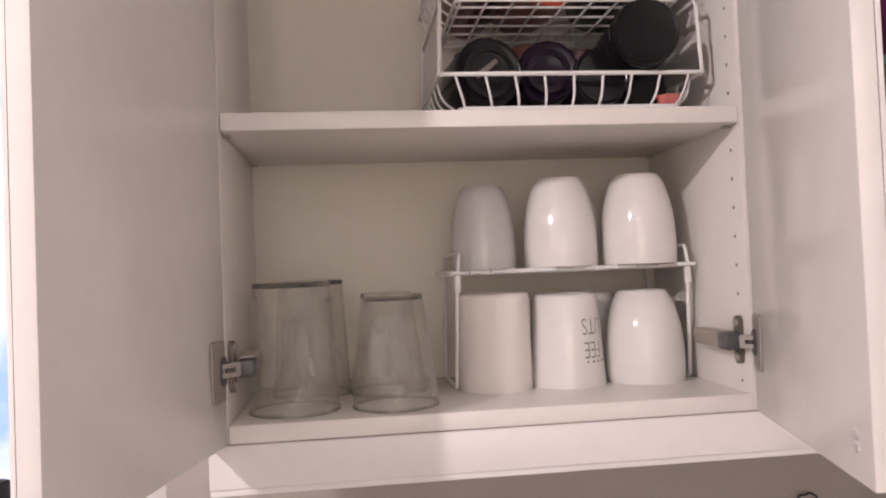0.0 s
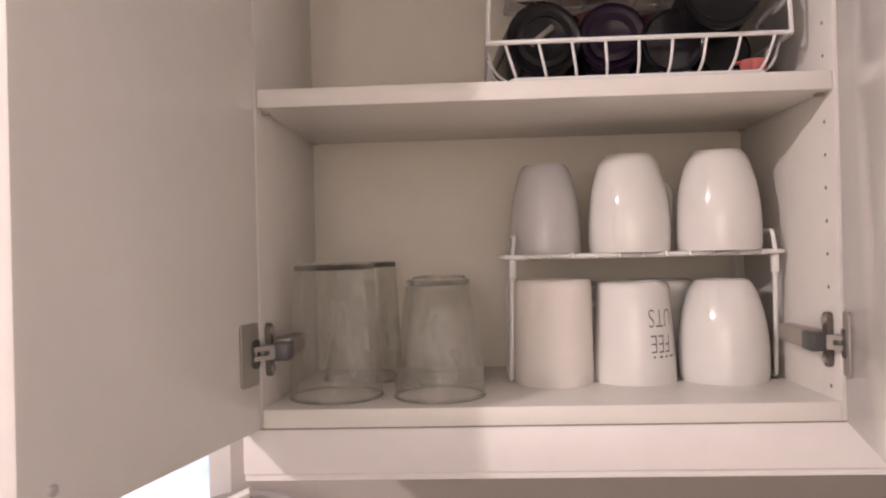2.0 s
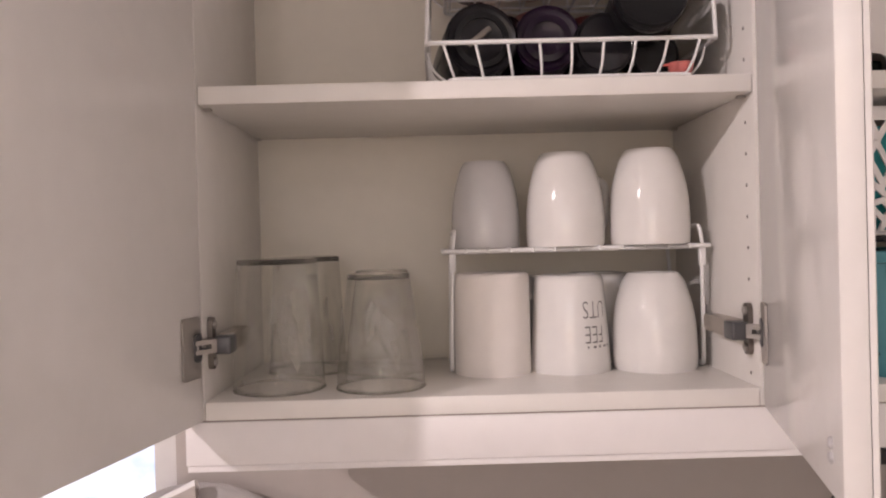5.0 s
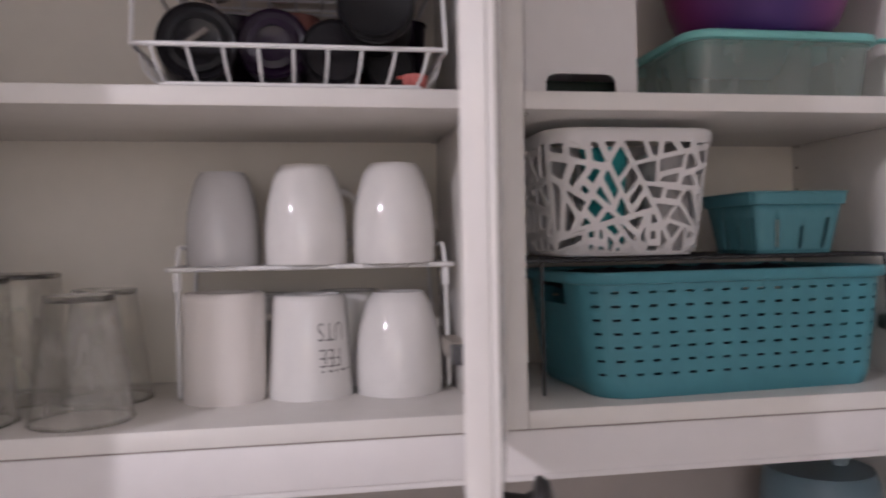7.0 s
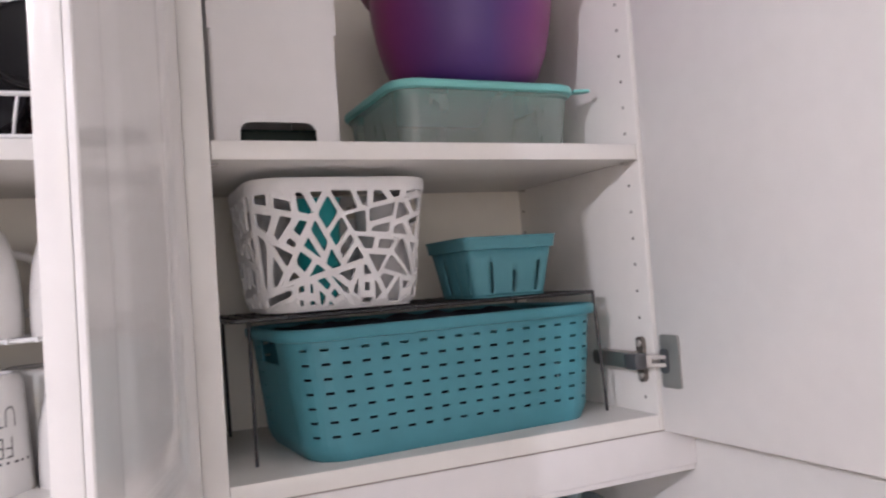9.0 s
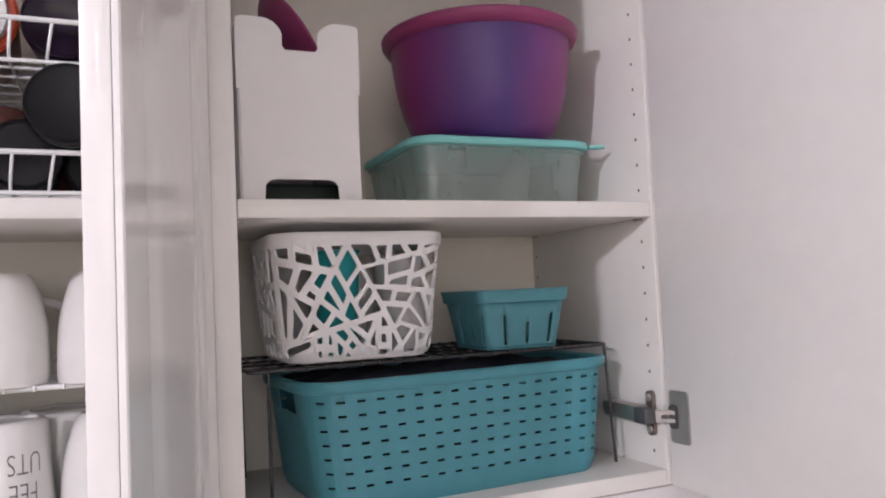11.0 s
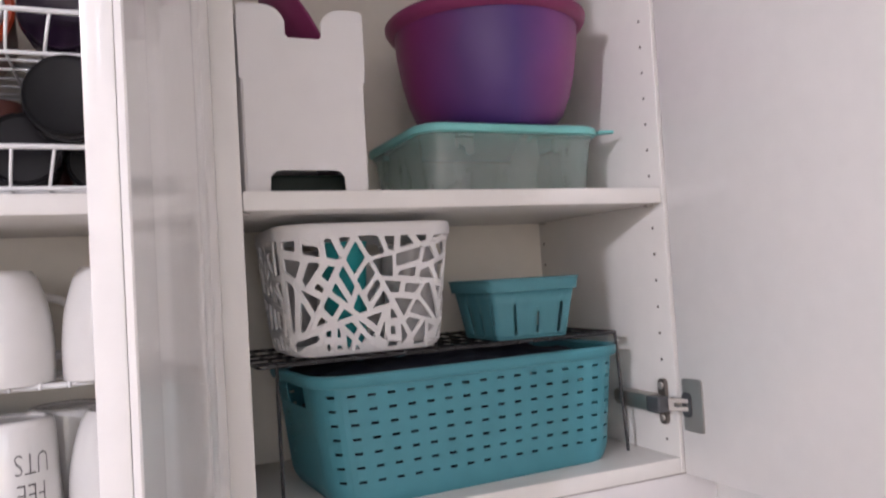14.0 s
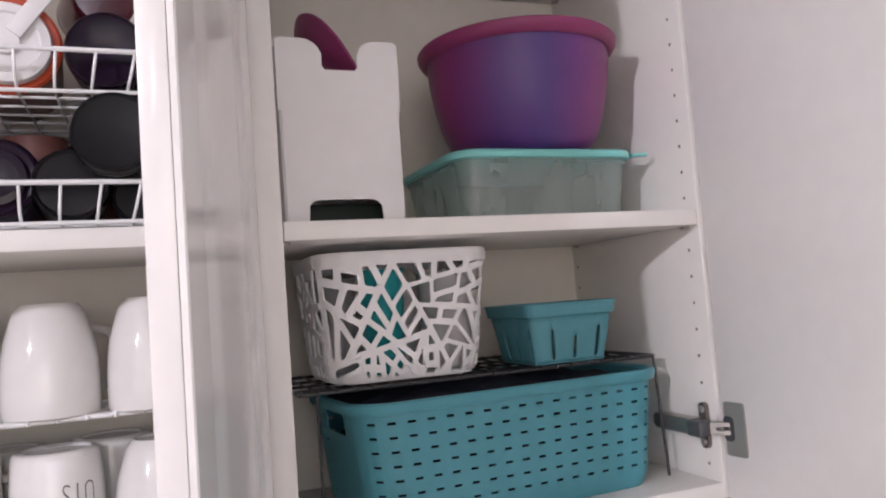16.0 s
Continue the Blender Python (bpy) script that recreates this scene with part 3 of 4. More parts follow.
def tumbler(x, y, r_rim, r_top, h, facets, turn, label):
    g = thing("tumbler", (x, y, Z1), label, "glass", "upturned drinking glasses")
    g.rotation_euler = (0, 0, radians(turn))
    seg, bm = 64, bmesh.new()
    def ring(r, z, w):
        out = []
        for i in range(seg):
            a = 2 * math.pi * i / seg
            if facets:
                s = 2 * math.pi / facets
                poly = math.cos(s / 2) / math.cos((a % s) - s / 2)
                k = 1 - w + w * poly * 1.04
            else:
                k = 1.0
            out.append(bm.verts.new((r * k * math.cos(a), r * k * math.sin(a), z)))
        return out
    def skin(rows, first=False, last=False, mat=GLASS, name="glass_wall"):
        rings = [ring(*p) for p in rows]
        for a, b in zip(rings, rings[1:]):
            for i in range(seg):
                bm.faces.new((a[i], a[(i + 1) % seg], b[(i + 1) % seg], b[i]))
        if first:
            bm.faces.new(rings[0][::-1])
        if last:
            bm.faces.new(rings[-1])
        bmesh.ops.recalc_face_normals(bm, faces=bm.faces[:])
        return part(name, bm, mat, g)
    hb = h - 0.0070
    def outer_r(z):
        return r_rim * 0.965 + (r_top - r_rim * 0.965) * (z - 0.024) / (h - 0.030)
    rows = [(r_rim * 0.985, 0.0008, 0), (r_rim, 0.002, 0), (r_rim, 0.012, 0.1), (r_rim * 0.965, 0.024, 0.7)]
    rows += [(outer_r(0.024 + (hb - 0.024) * k / 7), 0.024 + (hb - 0.024) * k / 7, 1.0) for k in range(1, 8)]
    # a thin wall with a thick rolled lip at the mouth
    skin([(r_rim - 0.0026, 0.0045, 0), (r_rim - 0.0030, 0.002, 0), (r_rim - 0.0024, 0.0006, 0)] + rows)
    lip = [(r_rim + 0.0004 + 0.0013 * math.cos(2 * math.pi * k / 10), 0, 0.0016 + 0.0013 * math.sin(2 * math.pi * k / 10)) for k in range(10)]
    part("rolled_lip", loft([[(x * math.cos(a), x * math.sin(a), z) for x, _, z in lip] for a in [2 * math.pi * k / 48 for k in range(49)]]), GLASS_BASE, g)
    bm = bmesh.new()
    skin([(r_top * 0.55, hb + 0.0030, 0.4), (outer_r(hb) * 0.86, hb + 0.0015, 0.8), (outer_r(hb) - 0.0004, hb + 0.0004, 1.0), (outer_r(h - 0.003), h - 0.0025, 1.0), (r_top * 0.97, h - 0.0006, 1.0), (r_top * 0.90, h, 0.9), (r_top * 0.80, h - 0.0012, 0.6)], True, True, GLASS_BASE, "thick_base")
    return g


tumbler(0.0635, 0.0685, 0.0500, 0.0425, 0.146, 8, 12, "tall clear faceted drinking glass upside down")
tumbler(0.0770, 0.1870, 0.0500, 0.0425, 0.146, 8, 30, "tall clear faceted drinking glass upside down")
tumbler(0.1775, 0.0625, 0.0485, 0.0335, 0.127, 8, 5, "clear tapered drinking glass upside down")
tumbler(0.1740, 0.1680, 0.0485, 0.0335, 0.127, 8, 22, "clear tapered drinking glass upside down")

# ---- cabinet one: stacked wire baskets with bottles ----


def stacking_basket(z0, label):
    t = thing("wire_basket", (0, 0, 0), label, "wire basket", "stacked wire baskets")
    x0, x1, y0, y1 = 0.238, 0.5495, 0.030, 0.235
    zr, zb = z0 + 0.0450, z0 + 0.0085
    i = 0.024
    part("rim", tube(rounded([(x0, y0, zr), (x1, y0, zr), (x1, y1, zr + 0.004), (x0, y1, zr + 0.004)], 0.008, 5, True), 0.0026, 10, True), WHITEWIRE, t)
    part("base_wire", tube(rounded([(x0 + i, y0 + 0.012, zb), (x1 - i, y0 + 0.012, zb), (x1 - i, y1 - 0.012, zb), (x0 + i, y1 - 0.012, zb)], 0.01, 5, True), 0.0022, 10, True), WHITEWIRE, t)
    xs = [x0 + i + 0.006 + k * (x1 - x0 - 2 * i - 0.012) / 8 for k in range(9)]
    for x in xs:
        lean = (x - (x0 + x1) / 2) * 0.10
        part("rib", tube(rounded([(x + lean, y0, zr), (x + lean * 0.4, y0 + 0.002, zb + 0.012), (x, y0 + 0.013, zb), (x, y1 - 0.013, zb), (x, y1, zr + 0.004)], 0.008, 4), 0.0015, 8), WHITEWIRE, t)
    for k in range(5):
        y = y0 + 0.035 + k * 0.034
        part("cross_wire", tube([(x0 + i, y, zb - 0.0006), (x1 - i, y, zb - 0.0006)], 0.0015, 8), WHITEWIRE, t)
        for s, xa, xb in ((-1, x0, x0 + i), (1, x1, x1 - i)):
            part("side_wire", tube(rounded([(xa, y, zr + 0.002), (xa + (xb - xa) * 0.25, y, zb + 0.014), (xb, y, zb)], 0.01, 4), 0.0015, 8), WHITEWIRE, t)
    for xa in (x0, x1):
        s = 1 if xa == x0 else -1
        part("upright", tube(rounded([(xa, y0 + 0.003, zr), (xa + s * 0.004, y0 + 0.004, zr + 0.0865), (xa + s * 0.004, y1 - 0.006, zr + 0.0865), (xa, y1 - 0.004, zr + 0.004)], 0.010, 5), 0.0024, 10), WHITEWIRE, t)
    return t


stacking_basket(Z2 + 0.0012, "white coated wire basket full of dark bottles")
stacking_basket(Z2 + 0.1265, "white coated wire basket stacked above, full of tumblers")


def lying(name, x, y, z, profile, mat, rx, rz, label, category, seg=40):
    """A round thing lying down: its axis z is turned to point at the room."""
    t = thing(name, (x, y, z), label, category)
    t.rotation_euler = Euler((radians(90 + rx), 0, radians(rz)))
    part("body", lathe(profile, seg), mat, t)
    return t


def can(r, h, lip=0.003):
    return [(0, -h), (r * 0.92, -h), (r * 0.97, -h + 0.004), (r, -h * 0.7), (r, -lip), (r * 0.975, -lip * 0.3), (r * 0.94, 0), (r * 0.90, -0.0012), (r * 0.86, -0.0022), (0, -0.0026)]


B = Z2 + 0.0115
b1 = lying("shaker_bottle", 0.2985, 0.046, B + 0.0415, can(0.0405, 0.15), BLACKGLOSS, 0, 6, "black round shaker bottle lying in the basket", "bottle")
# one grey strip stands for faint label lines and a glint of light
part("label_and_glint", turned(box(-0.020, 0.012, -0.0030, 0.0030, -0.0021, 0.0012, 0.001), pose(0, 0.006, 0, 0, 0, 38)), NICKEL, b1, "silver strip for the faint label lines and a painted glint")
part("cap_ring", lathe([(0.030, -0.002), (0.030, 0.0012), (0.024, 0.0018), (0.024, -0.002)], 40), BLACK, b1)
b2 = lying("tumbler_bottle", 0.3720, 0.058, B + 0.0445, can(0.0375, 0.14), PURPLE, 0, -3, "dark purple plastic bottle lying in the basket", "bottle")
part("cap_ring", lathe([(0.026, -0.002), (0.026, 0.0015), (0.019, 0.002), (0.019, -0.002)], 40), PURPLE, b2)
lying("travel_cup", 0.4350, 0.052, B + 0.0365, can(0.0345, 0.15), BLACKGLOSS, 0, 4, "black travel cup lying in the basket", "bottle")
b4 = lying("blender_cup", 0.4760, 0.010, B + 0.0785, can(0.0385, 0.15, 0.006), BLACK, -3, -4, "large black blender cup lying on top of others", "bottle")
part("grip_ring", lathe([(0.0383, -0.022), (0.0396, -0.020), (0.0396, -0.012), (0.0383, -0.010)], 40), BLACKGLOSS, b4)
lying("lid", 0.4960, 0.072, B + 0.027, can(0.027, 0.05), BLACK, 0, 0, "small black lid at the basket's corner", "lid")
pk = thing("measuring_scoop", (0.5200, 0.062, B), "small coral pink scoop at the basket's bottom", "scoop")
part("scoop_bowl", turned(lathe([(0, 0), (0.010, 0.0), (0.013, 0.004), (0.0145, 0.013), (0.0135, 0.013), (0.012, 0.005), (0, 0.002)], 24), pose(0, 0, 0.001)), material("coral_plastic", (0.60, 0.17, 0.15), 0.4), pk)
part("scoop_handle", turned(box(-0.019, -0.011, -0.004, 0.004, 0.010, 0.0125, 0.001), pose(0, 0, 0.001)), material("coral_handle", (0.72, 0.16, 0.13), 0.4), pk)

U = Z2 + 0.1265 + 0.0120


def beaker(x, y, z, mat, rx, rz, r0, r1, h, label, ribs=0):
    t = thing("beaker", (x, y, z), label, "tumbler", "tumblers in the upper basket")
    t.rotation_euler = Euler((radians(rx), 0, radians(rz)))
    prof = [(0, 0), (r0 * 0.9, 0), (r0, 0.003)]
    n = 12
    for k in range(1, n + 1):
        u = k / n
        prof.append(((r0 + (r1 - r0) * u) * (1 + (0.015 if ribs and k % 2 else 0)), h * u))
    prof += [(r1 + 0.0015, h), (r1 - 0.002, h), (r0 - 0.002, 0.006), (0, 0.005)]
    part("body", lathe(prof, 40), mat, t)
    return t


beaker(0.2960, 0.212, U + 0.038, material("dark_red_plastic", (0.10, 0.010, 0.014), 0.25), 90, 5, 0.0355, 0.0375, 0.158, "dark red ribbed beaker lying in the basket", 1)
for x, y, r0, r1, rz, m, what in ((0.318, 0.196, 0.027, 0.036, 0, PURPLE, "dark purple beaker standing behind the bottles"), (0.388, 0.205, 0.028, 0.034, 0, material("brown_pink_plastic", (0.33, 0.14, 0.12), 0.35), "brownish pink beaker standing behind the bottles"),
                                   (0.456, 0.204, 0.023, 0.034, 0, RED, "dark red beaker standing behind the bottles"), (0.520, 0.190, 0.024, 0.031, 0, PURPLE, "dark purple beaker standing behind the bottles")):
    tagged(beaker(x, y, B - 0.001, m, 0, rz, r0, r1, 0.112 if x == 0.388 else 0.104, what, 1 if m == WHITEPLASTIC else 0), group="tumblers behind the bottles")
sp = lying("sport_bottle", 0.3830, 0.070, U + 0.0490, [(0, -0.155), (0.040, -0.155), (0.046, -0.145), (0.0475, -0.03), (0.0465, -0.014), (0, -0.014)], material("clouded_pink_plastic", (0.40, 0.165, 0.145), 0.3), 2, 4, "pink bottle with an orange collar and white screw cap", "bottle")
part("collar", lathe([(0.040, -0.0138), (0.0480, -0.0138), (0.0490, -0.009), (0.0485, -0.002), (0.0455, 0.0005), (0.040, -0.001)], 48), ORANGE, sp, "orange collar")
part("cap", lathe([(0.0398, -0.0130), (0.0398, 0.004), (0.0380, 0.0075), (0.0300, 0.0085), (0.0280, 0.0065), (0.0130, 0.0065), (0.0115, 0.0105), (0, 0.011)], 48), WHITEPLASTIC, sp, "white screw cap")
part("loop", turned(box(-0.008, 0.008, 0.010, 0.066, 0.0090, 0.0122, 0.0014), pose(0, 0, 0, 0, 0, -36)), WHITEPLASTIC, sp, "white carrying loop")
lying("drinking_bottle", 0.4710, 0.046, U + 0.0395, can(0.0385, 0.175, 0.008), PURPLE, 4, -3, "glossy dark purple bottle lying in the basket", "bottle")
lying("drinking_bottle", 0.5200, 0.084, U + 0.039, can(0.0360, 0.145, 0.006), material("wine_plastic", (0.06, 0.006, 0.014), 0.16), 0, 2, "glossy wine red bottle lying in the basket", "bottle")
lying("drinking_bottle", 0.4700, 0.100, U + 0.116, can(0.0330, 0.12, 0.008), material("plum_plastic", (0.045, 0.004, 0.010), 0.12), 8, 12, "glossy plum red bottle lying on top", "bottle")

# ---- cabinet two: slotted teal basket under a black rack ----


def wall_grid(us, vs, skip, where):
    """A sheet from sorted u and v lines, without the cells for which skip(i, j) holds."""
    bm = bmesh.new()
    vv = {}
    def v(i, j):
        if (i, j) not in vv:
            vv[i, j] = bm.verts.new(where(us[i % len(us)] if i == len(us) else us[i], vs[j]))
        return vv[i, j]
    n = len(us)
    for i in range(n):
        for j in range(len(vs) - 1):
            if not skip(i, j):
                k = (i + 1) % n
                bm.faces.new((v(i, j), v(k, j), v(k, j + 1), v(i, j + 1)))
    bmesh.ops.recalc_face_normals(bm, faces=bm.faces[:])
    return bm


def perimeter(x0, x1, y0, y1, r):
    """The length of a rounded rectangle's edge and a function from arc length to (x, y); it starts at the front side's left end."""
    w, d, q = x1 - x0 - 2 * r, y1 - y0 - 2 * r, math.pi * r / 2
    total = 2 * w + 2 * d + 4 * q
    def at(s):
        s %= total
        for kind, length, cx, cy, a in (("l", w, x0 + r, y0, 0), ("c", q, x1 - r, y0 + r, -90), ("l", d, x1, y0 + r, 90), ("c", q, x1 - r, y1 - r, 0),
                                        ("l", w, x1 - r, y1, 180), ("c", q, x0 + r, y1 - r, 90), ("l", d, x0, y1 - r, 270), ("c", q, x0 + r, y0 + r, 180)):
            if s <= length:
                if kind == "l":
                    return (cx + s * math.cos(radians(a)), cy + s * math.sin(radians(a)))
                b = radians(a) + s / r
                return (cx + r * math.cos(b), cy + r * math.sin(b))
            s -= length
        return (x0 + r, y0)
    return total, at


def slotted_basket():
    t = thing("storage_basket", (0, 0, 0), "teal plastic basket with rows of slots under the rack", "basket")
    x0, x1, y0, y1, r = 0.692, 1.083, 0.047, 0.254, 0.042
    zb, zt = Z1 + 0.0006, 1.5470
    total, at = perimeter(x0, x1, y0, y1, r)
    cx, cy = (x0 + x1) / 2, (y0 + y1) / 2
    def where(u, z):
        k = (zt - z) / (zt - zb)
        x, y = at(u)
        # walls lean in towards the base and turn under it
        lean = 0.015 * k + 0.006 * max(0.0, (k - 0.86) / 0.14) ** 2
        fx, fy = (x - cx) / ((x1 - x0) / 2), (y - cy) / ((y1 - y0) / 2)
        return (x - lean * fx, y - 0.2 * lean * fy, z)
    pitch, slot = 0.0223, 0.0092
    n = int(round(total / pitch))
    pitch = total / n
    us = []
    for i in range(n):
        us += [0.008 + i * pitch, 0.008 + i * pitch + pitch * 0.2, 0.008 + i * pitch + slot, 0.008 + i * pitch + slot + (pitch - slot) * 0.5]
    rows = [1.4450 + 0.01490 * i for i in range(7)]
    vs = [zb, zb + 0.003, zb + 0.008, zb + 0.016]
    flags = [0, 0, 0, 0]
    for z in rows:
        vs += [z - 0.0014, z + 0.0014]
        flags += [1, 0]
    vs += [zt - 0.006, zt]
    flags += [0, 0]
    w = x1 - x0 - 2 * r
    side_u = total - math.pi * r / 2 - (y1 - y0 - 2 * r) / 2
    def skip(i, j):
        u = us[i] % total
        if i % 4 < 2 and flags[j] == 1 and (u < total - 0.155 or u > total - 0.042):
            return True
        return abs(u - side_u) < 0.034 and 1.508 < vs[j] and vs[j + 1] < 1.5475
    body = solid(part("basket_wall", wall_grid(us, vs, skip, where), TEAL, t, smooth=False), 0.0013)
    lo = [where(u, zb) for u in us[::2]]
    bm = bmesh.new()
    bm.faces.new([bm.verts.new(p) for p in lo])
    solid(part("base", bm, TEAL, t), 0.002)
    loops = []
    for off, z in ((0.000, zt - 0.004), (0.0055, zt - 0.003), (0.0075, zt + 0.001), (0.0075, zt + 0.0075), (0.006, zt + 0.0095), (0.001, zt + 0.0095), (-0.0015, zt + 0.007), (-0.0020, zt - 0.002)):
        _, rim_at = perimeter(x0 - off, x1 + off, y0 - off, y1 + off, r + off)
        per, _ = perimeter(x0 - off, x1 + off, y0 - off, y1 + off, r + off)
        loops.append([(*rim_at(per * i / 120), z) for i in range(120)])
    part("rim", loft(loops), TEAL, t)
    return t


bk = slotted_basket()
bk.matrix_world = pose(1.083, 0.044, 0, 0, 0, 3.6) @ pose(-1.083, -0.047, 0)

# dark folded cloths inside the basket
cl = thing("folded_cloth", (0, 0, Z1 + 0.004), "dark navy folded cloth heaped inside the teal basket", "cloth")
bm = bmesh.new()
nx, ny = 44, 22
grid = [[bm.verts.new((0.712 + 0.345 * i / nx, 0.058 + 0.184 * j / ny, 0.131 + 0.009 * noise.noise((i * 0.22, j * 0.3, 3.1)) - 0.008 * max(abs(i / nx - 0.5) * 2, abs(j / ny - 0.5) * 2) ** 6)) for j in range(ny + 1)] for i in range(nx + 1)]
for i in range(nx):
    for j in range(ny):
        bm.faces.new((grid[i][j], grid[i + 1][j], grid[i + 1][j + 1], grid[i][j + 1]))
solid(part("cloth_top", bm, NAVY, cl), 0.012)
part("lower_cloth", box(0.718, 1.038, 0.080, 0.226, 0.0, 0.088, 0.012, 3), NAVY, cl)
cl.matrix_world = pose(1.083, 0.044, Z1 + 0.004, 0, 0, 3.6) @ pose(-1.083, -0.047, 0)

wire_rack("metal_rack", 0.640, 1.0885, 0.064, 0.276, 1.5690, Z1, BLACKWIRE, 0.0022, "black coated wire shelf rack over the teal basket", ((0.6600, 0.6600), (1.0950, 1.0880)), 21, False, 3, 0.002)

# ---- cabinet two: white lattice basket ----
RT = 1.5732


def split(poly, p, d):
    """Cut a convex polygon by the line through p along d."""
    n = Vector((-d.y, d.x))
    a, b = [], []
    for i, v in enumerate(poly):
        w = poly[(i + 1) % len(poly)]
        sv, sw = n.dot(v - p), n.dot(w - p)
        (a if sv >= 0 else b).append(v)
        if sv * sw < 0:
            c = v + (w - v) * (sv / (sv - sw))
            a.append(c)
            b.append(c)
    return a, b


def area(poly):
    return abs(sum(p.x * q.y - q.x * p.y for p, q in zip(poly, poly[1:] + poly[:1]))) / 2


def shrink(poly, w):
    """Inset a convex polygon by w; None where nothing is left."""
    s = sum(p.x * q.y - q.x * p.y for p, q in zip(poly, poly[1:] + poly[:1]))
    if s < 0:
        poly = poly[::-1]
    out = poly
    for p, q in zip(poly, poly[1:] + poly[:1]):
        d = (q - p)
        if d.length < 1e-6:
            continue
        d.normalize()
        inward = Vector((-d.y, d.x))
        keep, _ = split(out, p + inward * w, d)
        out = keep
        if len(out) < 3:
            return None
    return out if area(out) > 1.2e-5 else None


def soft_hole(poly):
    """Round a hole's corners."""
    out = []
    n = len(poly)
    for i in range(n):
        p, a, b = poly[i], poly[i - 1], poly[(i + 1) % n]
        out += [p + (a - p) * 0.12, p + (a - p) * 0.03 + (b - p) * 0.03, p + (b - p) * 0.12]
    return out


def lattice_basket():
    t = thing("lattice_basket", (0, 0, 0), "white plastic basket with an irregular cut-out lattice, on the rack", "basket")
    rng = random.Random(11)
    x0, x1, y0, y1, r = 0.6665, 0.8720, 0.052, 0.232, 0.040
    zb, zt = RT, 1.7165
    total, at = perimeter(x0, x1, y0, y1, r)
    H = zt - zb
    cx, cy = (x0 + x1) / 2, (y0 + y1) / 2
    def where(u, v):
        k = 1 - v / H
        x, y = at(u)
        lean = 0.0145 * k + 0.006 * max(0.0, (k - 0.9) / 0.1) ** 2
        fx, fy = (x - cx) / ((x1 - x0) / 2), (y - cy) / ((y1 - y0) / 2)
        return (x - lean * fx, y - lean * fy, zb + v)
    # the openings of the moulded pattern on the front, in millimetres along and up the wall; round the rest they are scattered
    wide = [(38, 102), (28, 80), (16, 74), (12, 53), (47, 48), (34, 29), (50, 77), (57, 66), (71, 57), (64, 35), (68, 94), (85, 74), (60, 122), (82, 128), (99, 120), (106, 103),
            (108, 88), (109, 71), (130, 107), (131, 82), (132, 55), (124, 43), (112, 30), (125, 17), (-7, 115), (-14, 90), (-10, 59)]
    narrow = [(-32, 129), (-8, 131), (11, 122), (26, 129), (5, 87), (-3, 75), (-6, 36), (1, 26), (-10, 18), (-11, 8), (3, 10), (14, 8), (14, 24), (24, 45), (29, 13), (37, 7), (45, 17),
              (53, 9), (57, 20), (66, 9), (70, 19), (85, 21), (86, 44), (88, 7), (100, 13), (106, 5), (118, 133), (142, 129), (147, 114), (149, 87), (136, 20), (140, 8), (97, 50), (-24, 51), (-25, 100)]
    seeds = [(Vector((u, v)) * 0.001, rng.uniform(0.0019, 0.0040) * (1.0 if u > 0 else 1.35)) for u, v in wide] + [(Vector((u, v)) * 0.001, rng.uniform(0.0026, 0.0046) * (1.0 if u > 0 else 1.35)) for u, v in narrow]
    for _ in range(95):
        tries = [Vector((rng.uniform(0.152, total - 0.034), H * rng.random() ** 1.25 * 0.95 + 0.003)) for _ in range(8)]
        best = max(tries, key=lambda p: min((p - q).length for q, _ in seeds))
        seeds.append((best, rng.uniform(0.0034, 0.0050)))
    lo, hi = -0.046, total - 0.046
    seeds = [(Vector((p.x - total if p.x > hi else p.x, p.y)), w) for p, w in seeds]
    cells = []
    def shatter(poly, inside):
        """Straight ribs cut the wall until each piece holds one opening."""
        if len(inside) == 1:
            cells.append((poly, inside[0][1]))
            return
        best = None
        for _ in range(14):
            a = radians(rng.choice((-62, -52, -40, 58, 70, 12, -8, 88)) + rng.uniform(-9, 9))
            d = Vector((math.cos(a), math.sin(a)))
            n = Vector((-d.y, d.x))
            order = sorted(inside, key=lambda q: n.dot(q[0]))
            for k in range(1, len(order)):
                gap = n.dot(order[k][0] - order[k - 1][0])
                score = gap * min(k, len(order) - k) ** 0.7
                if best is None or score > best[0]:
                    best = (score, (order[k][0] + order[k - 1][0]) / 2, d, order[k:], order[:k])
        _, p, d, over, under = best
        a, b = split(poly, p, d)
        if len(a) > 2:
            shatter(a, over)
        if len(b) > 2:
            shatter(b, under)
    shatter([Vector((lo, 0.003)), Vector((hi, 0.003)), Vector((hi, H - 0.012)), Vector((lo, H - 0.012))], seeds)
    bm = bmesh.new()
    def curve(p):
        return bm.verts.new(where(p.x, p.y))
    def dense(poly, step):
        out = []
        for p, q in zip(poly, poly[1:] + poly[:1]):
            n = max(1, int((q - p).length / step))
            out += [p + (q - p) * (i / n) for i in range(n)]
        return out
    for c, w in cells:
        hole = shrink(c, w)
        if hole is None:
            poly = dense(c, 0.006)
            bm.faces.new([curve(p) for p in poly])
            continue
        hole = dense(soft_hole(hole), 0.006)
        ring = dense(c, 0.006)
        mid = sum(hole, Vector((0, 0))) / len(hole)
        key = lambda p: math.atan2(p.y - mid.y, p.x - mid.x)
        hole.sort(key=key)
        ring.sort(key=key)
        ho, ri = [curve(p) for p in hole], [curve(p) for p in ring]
        i = j = 0
        n, m = len(ho), len(ri)
        ah, ar = [key(p) for p in hole], [key(p) for p in ring]
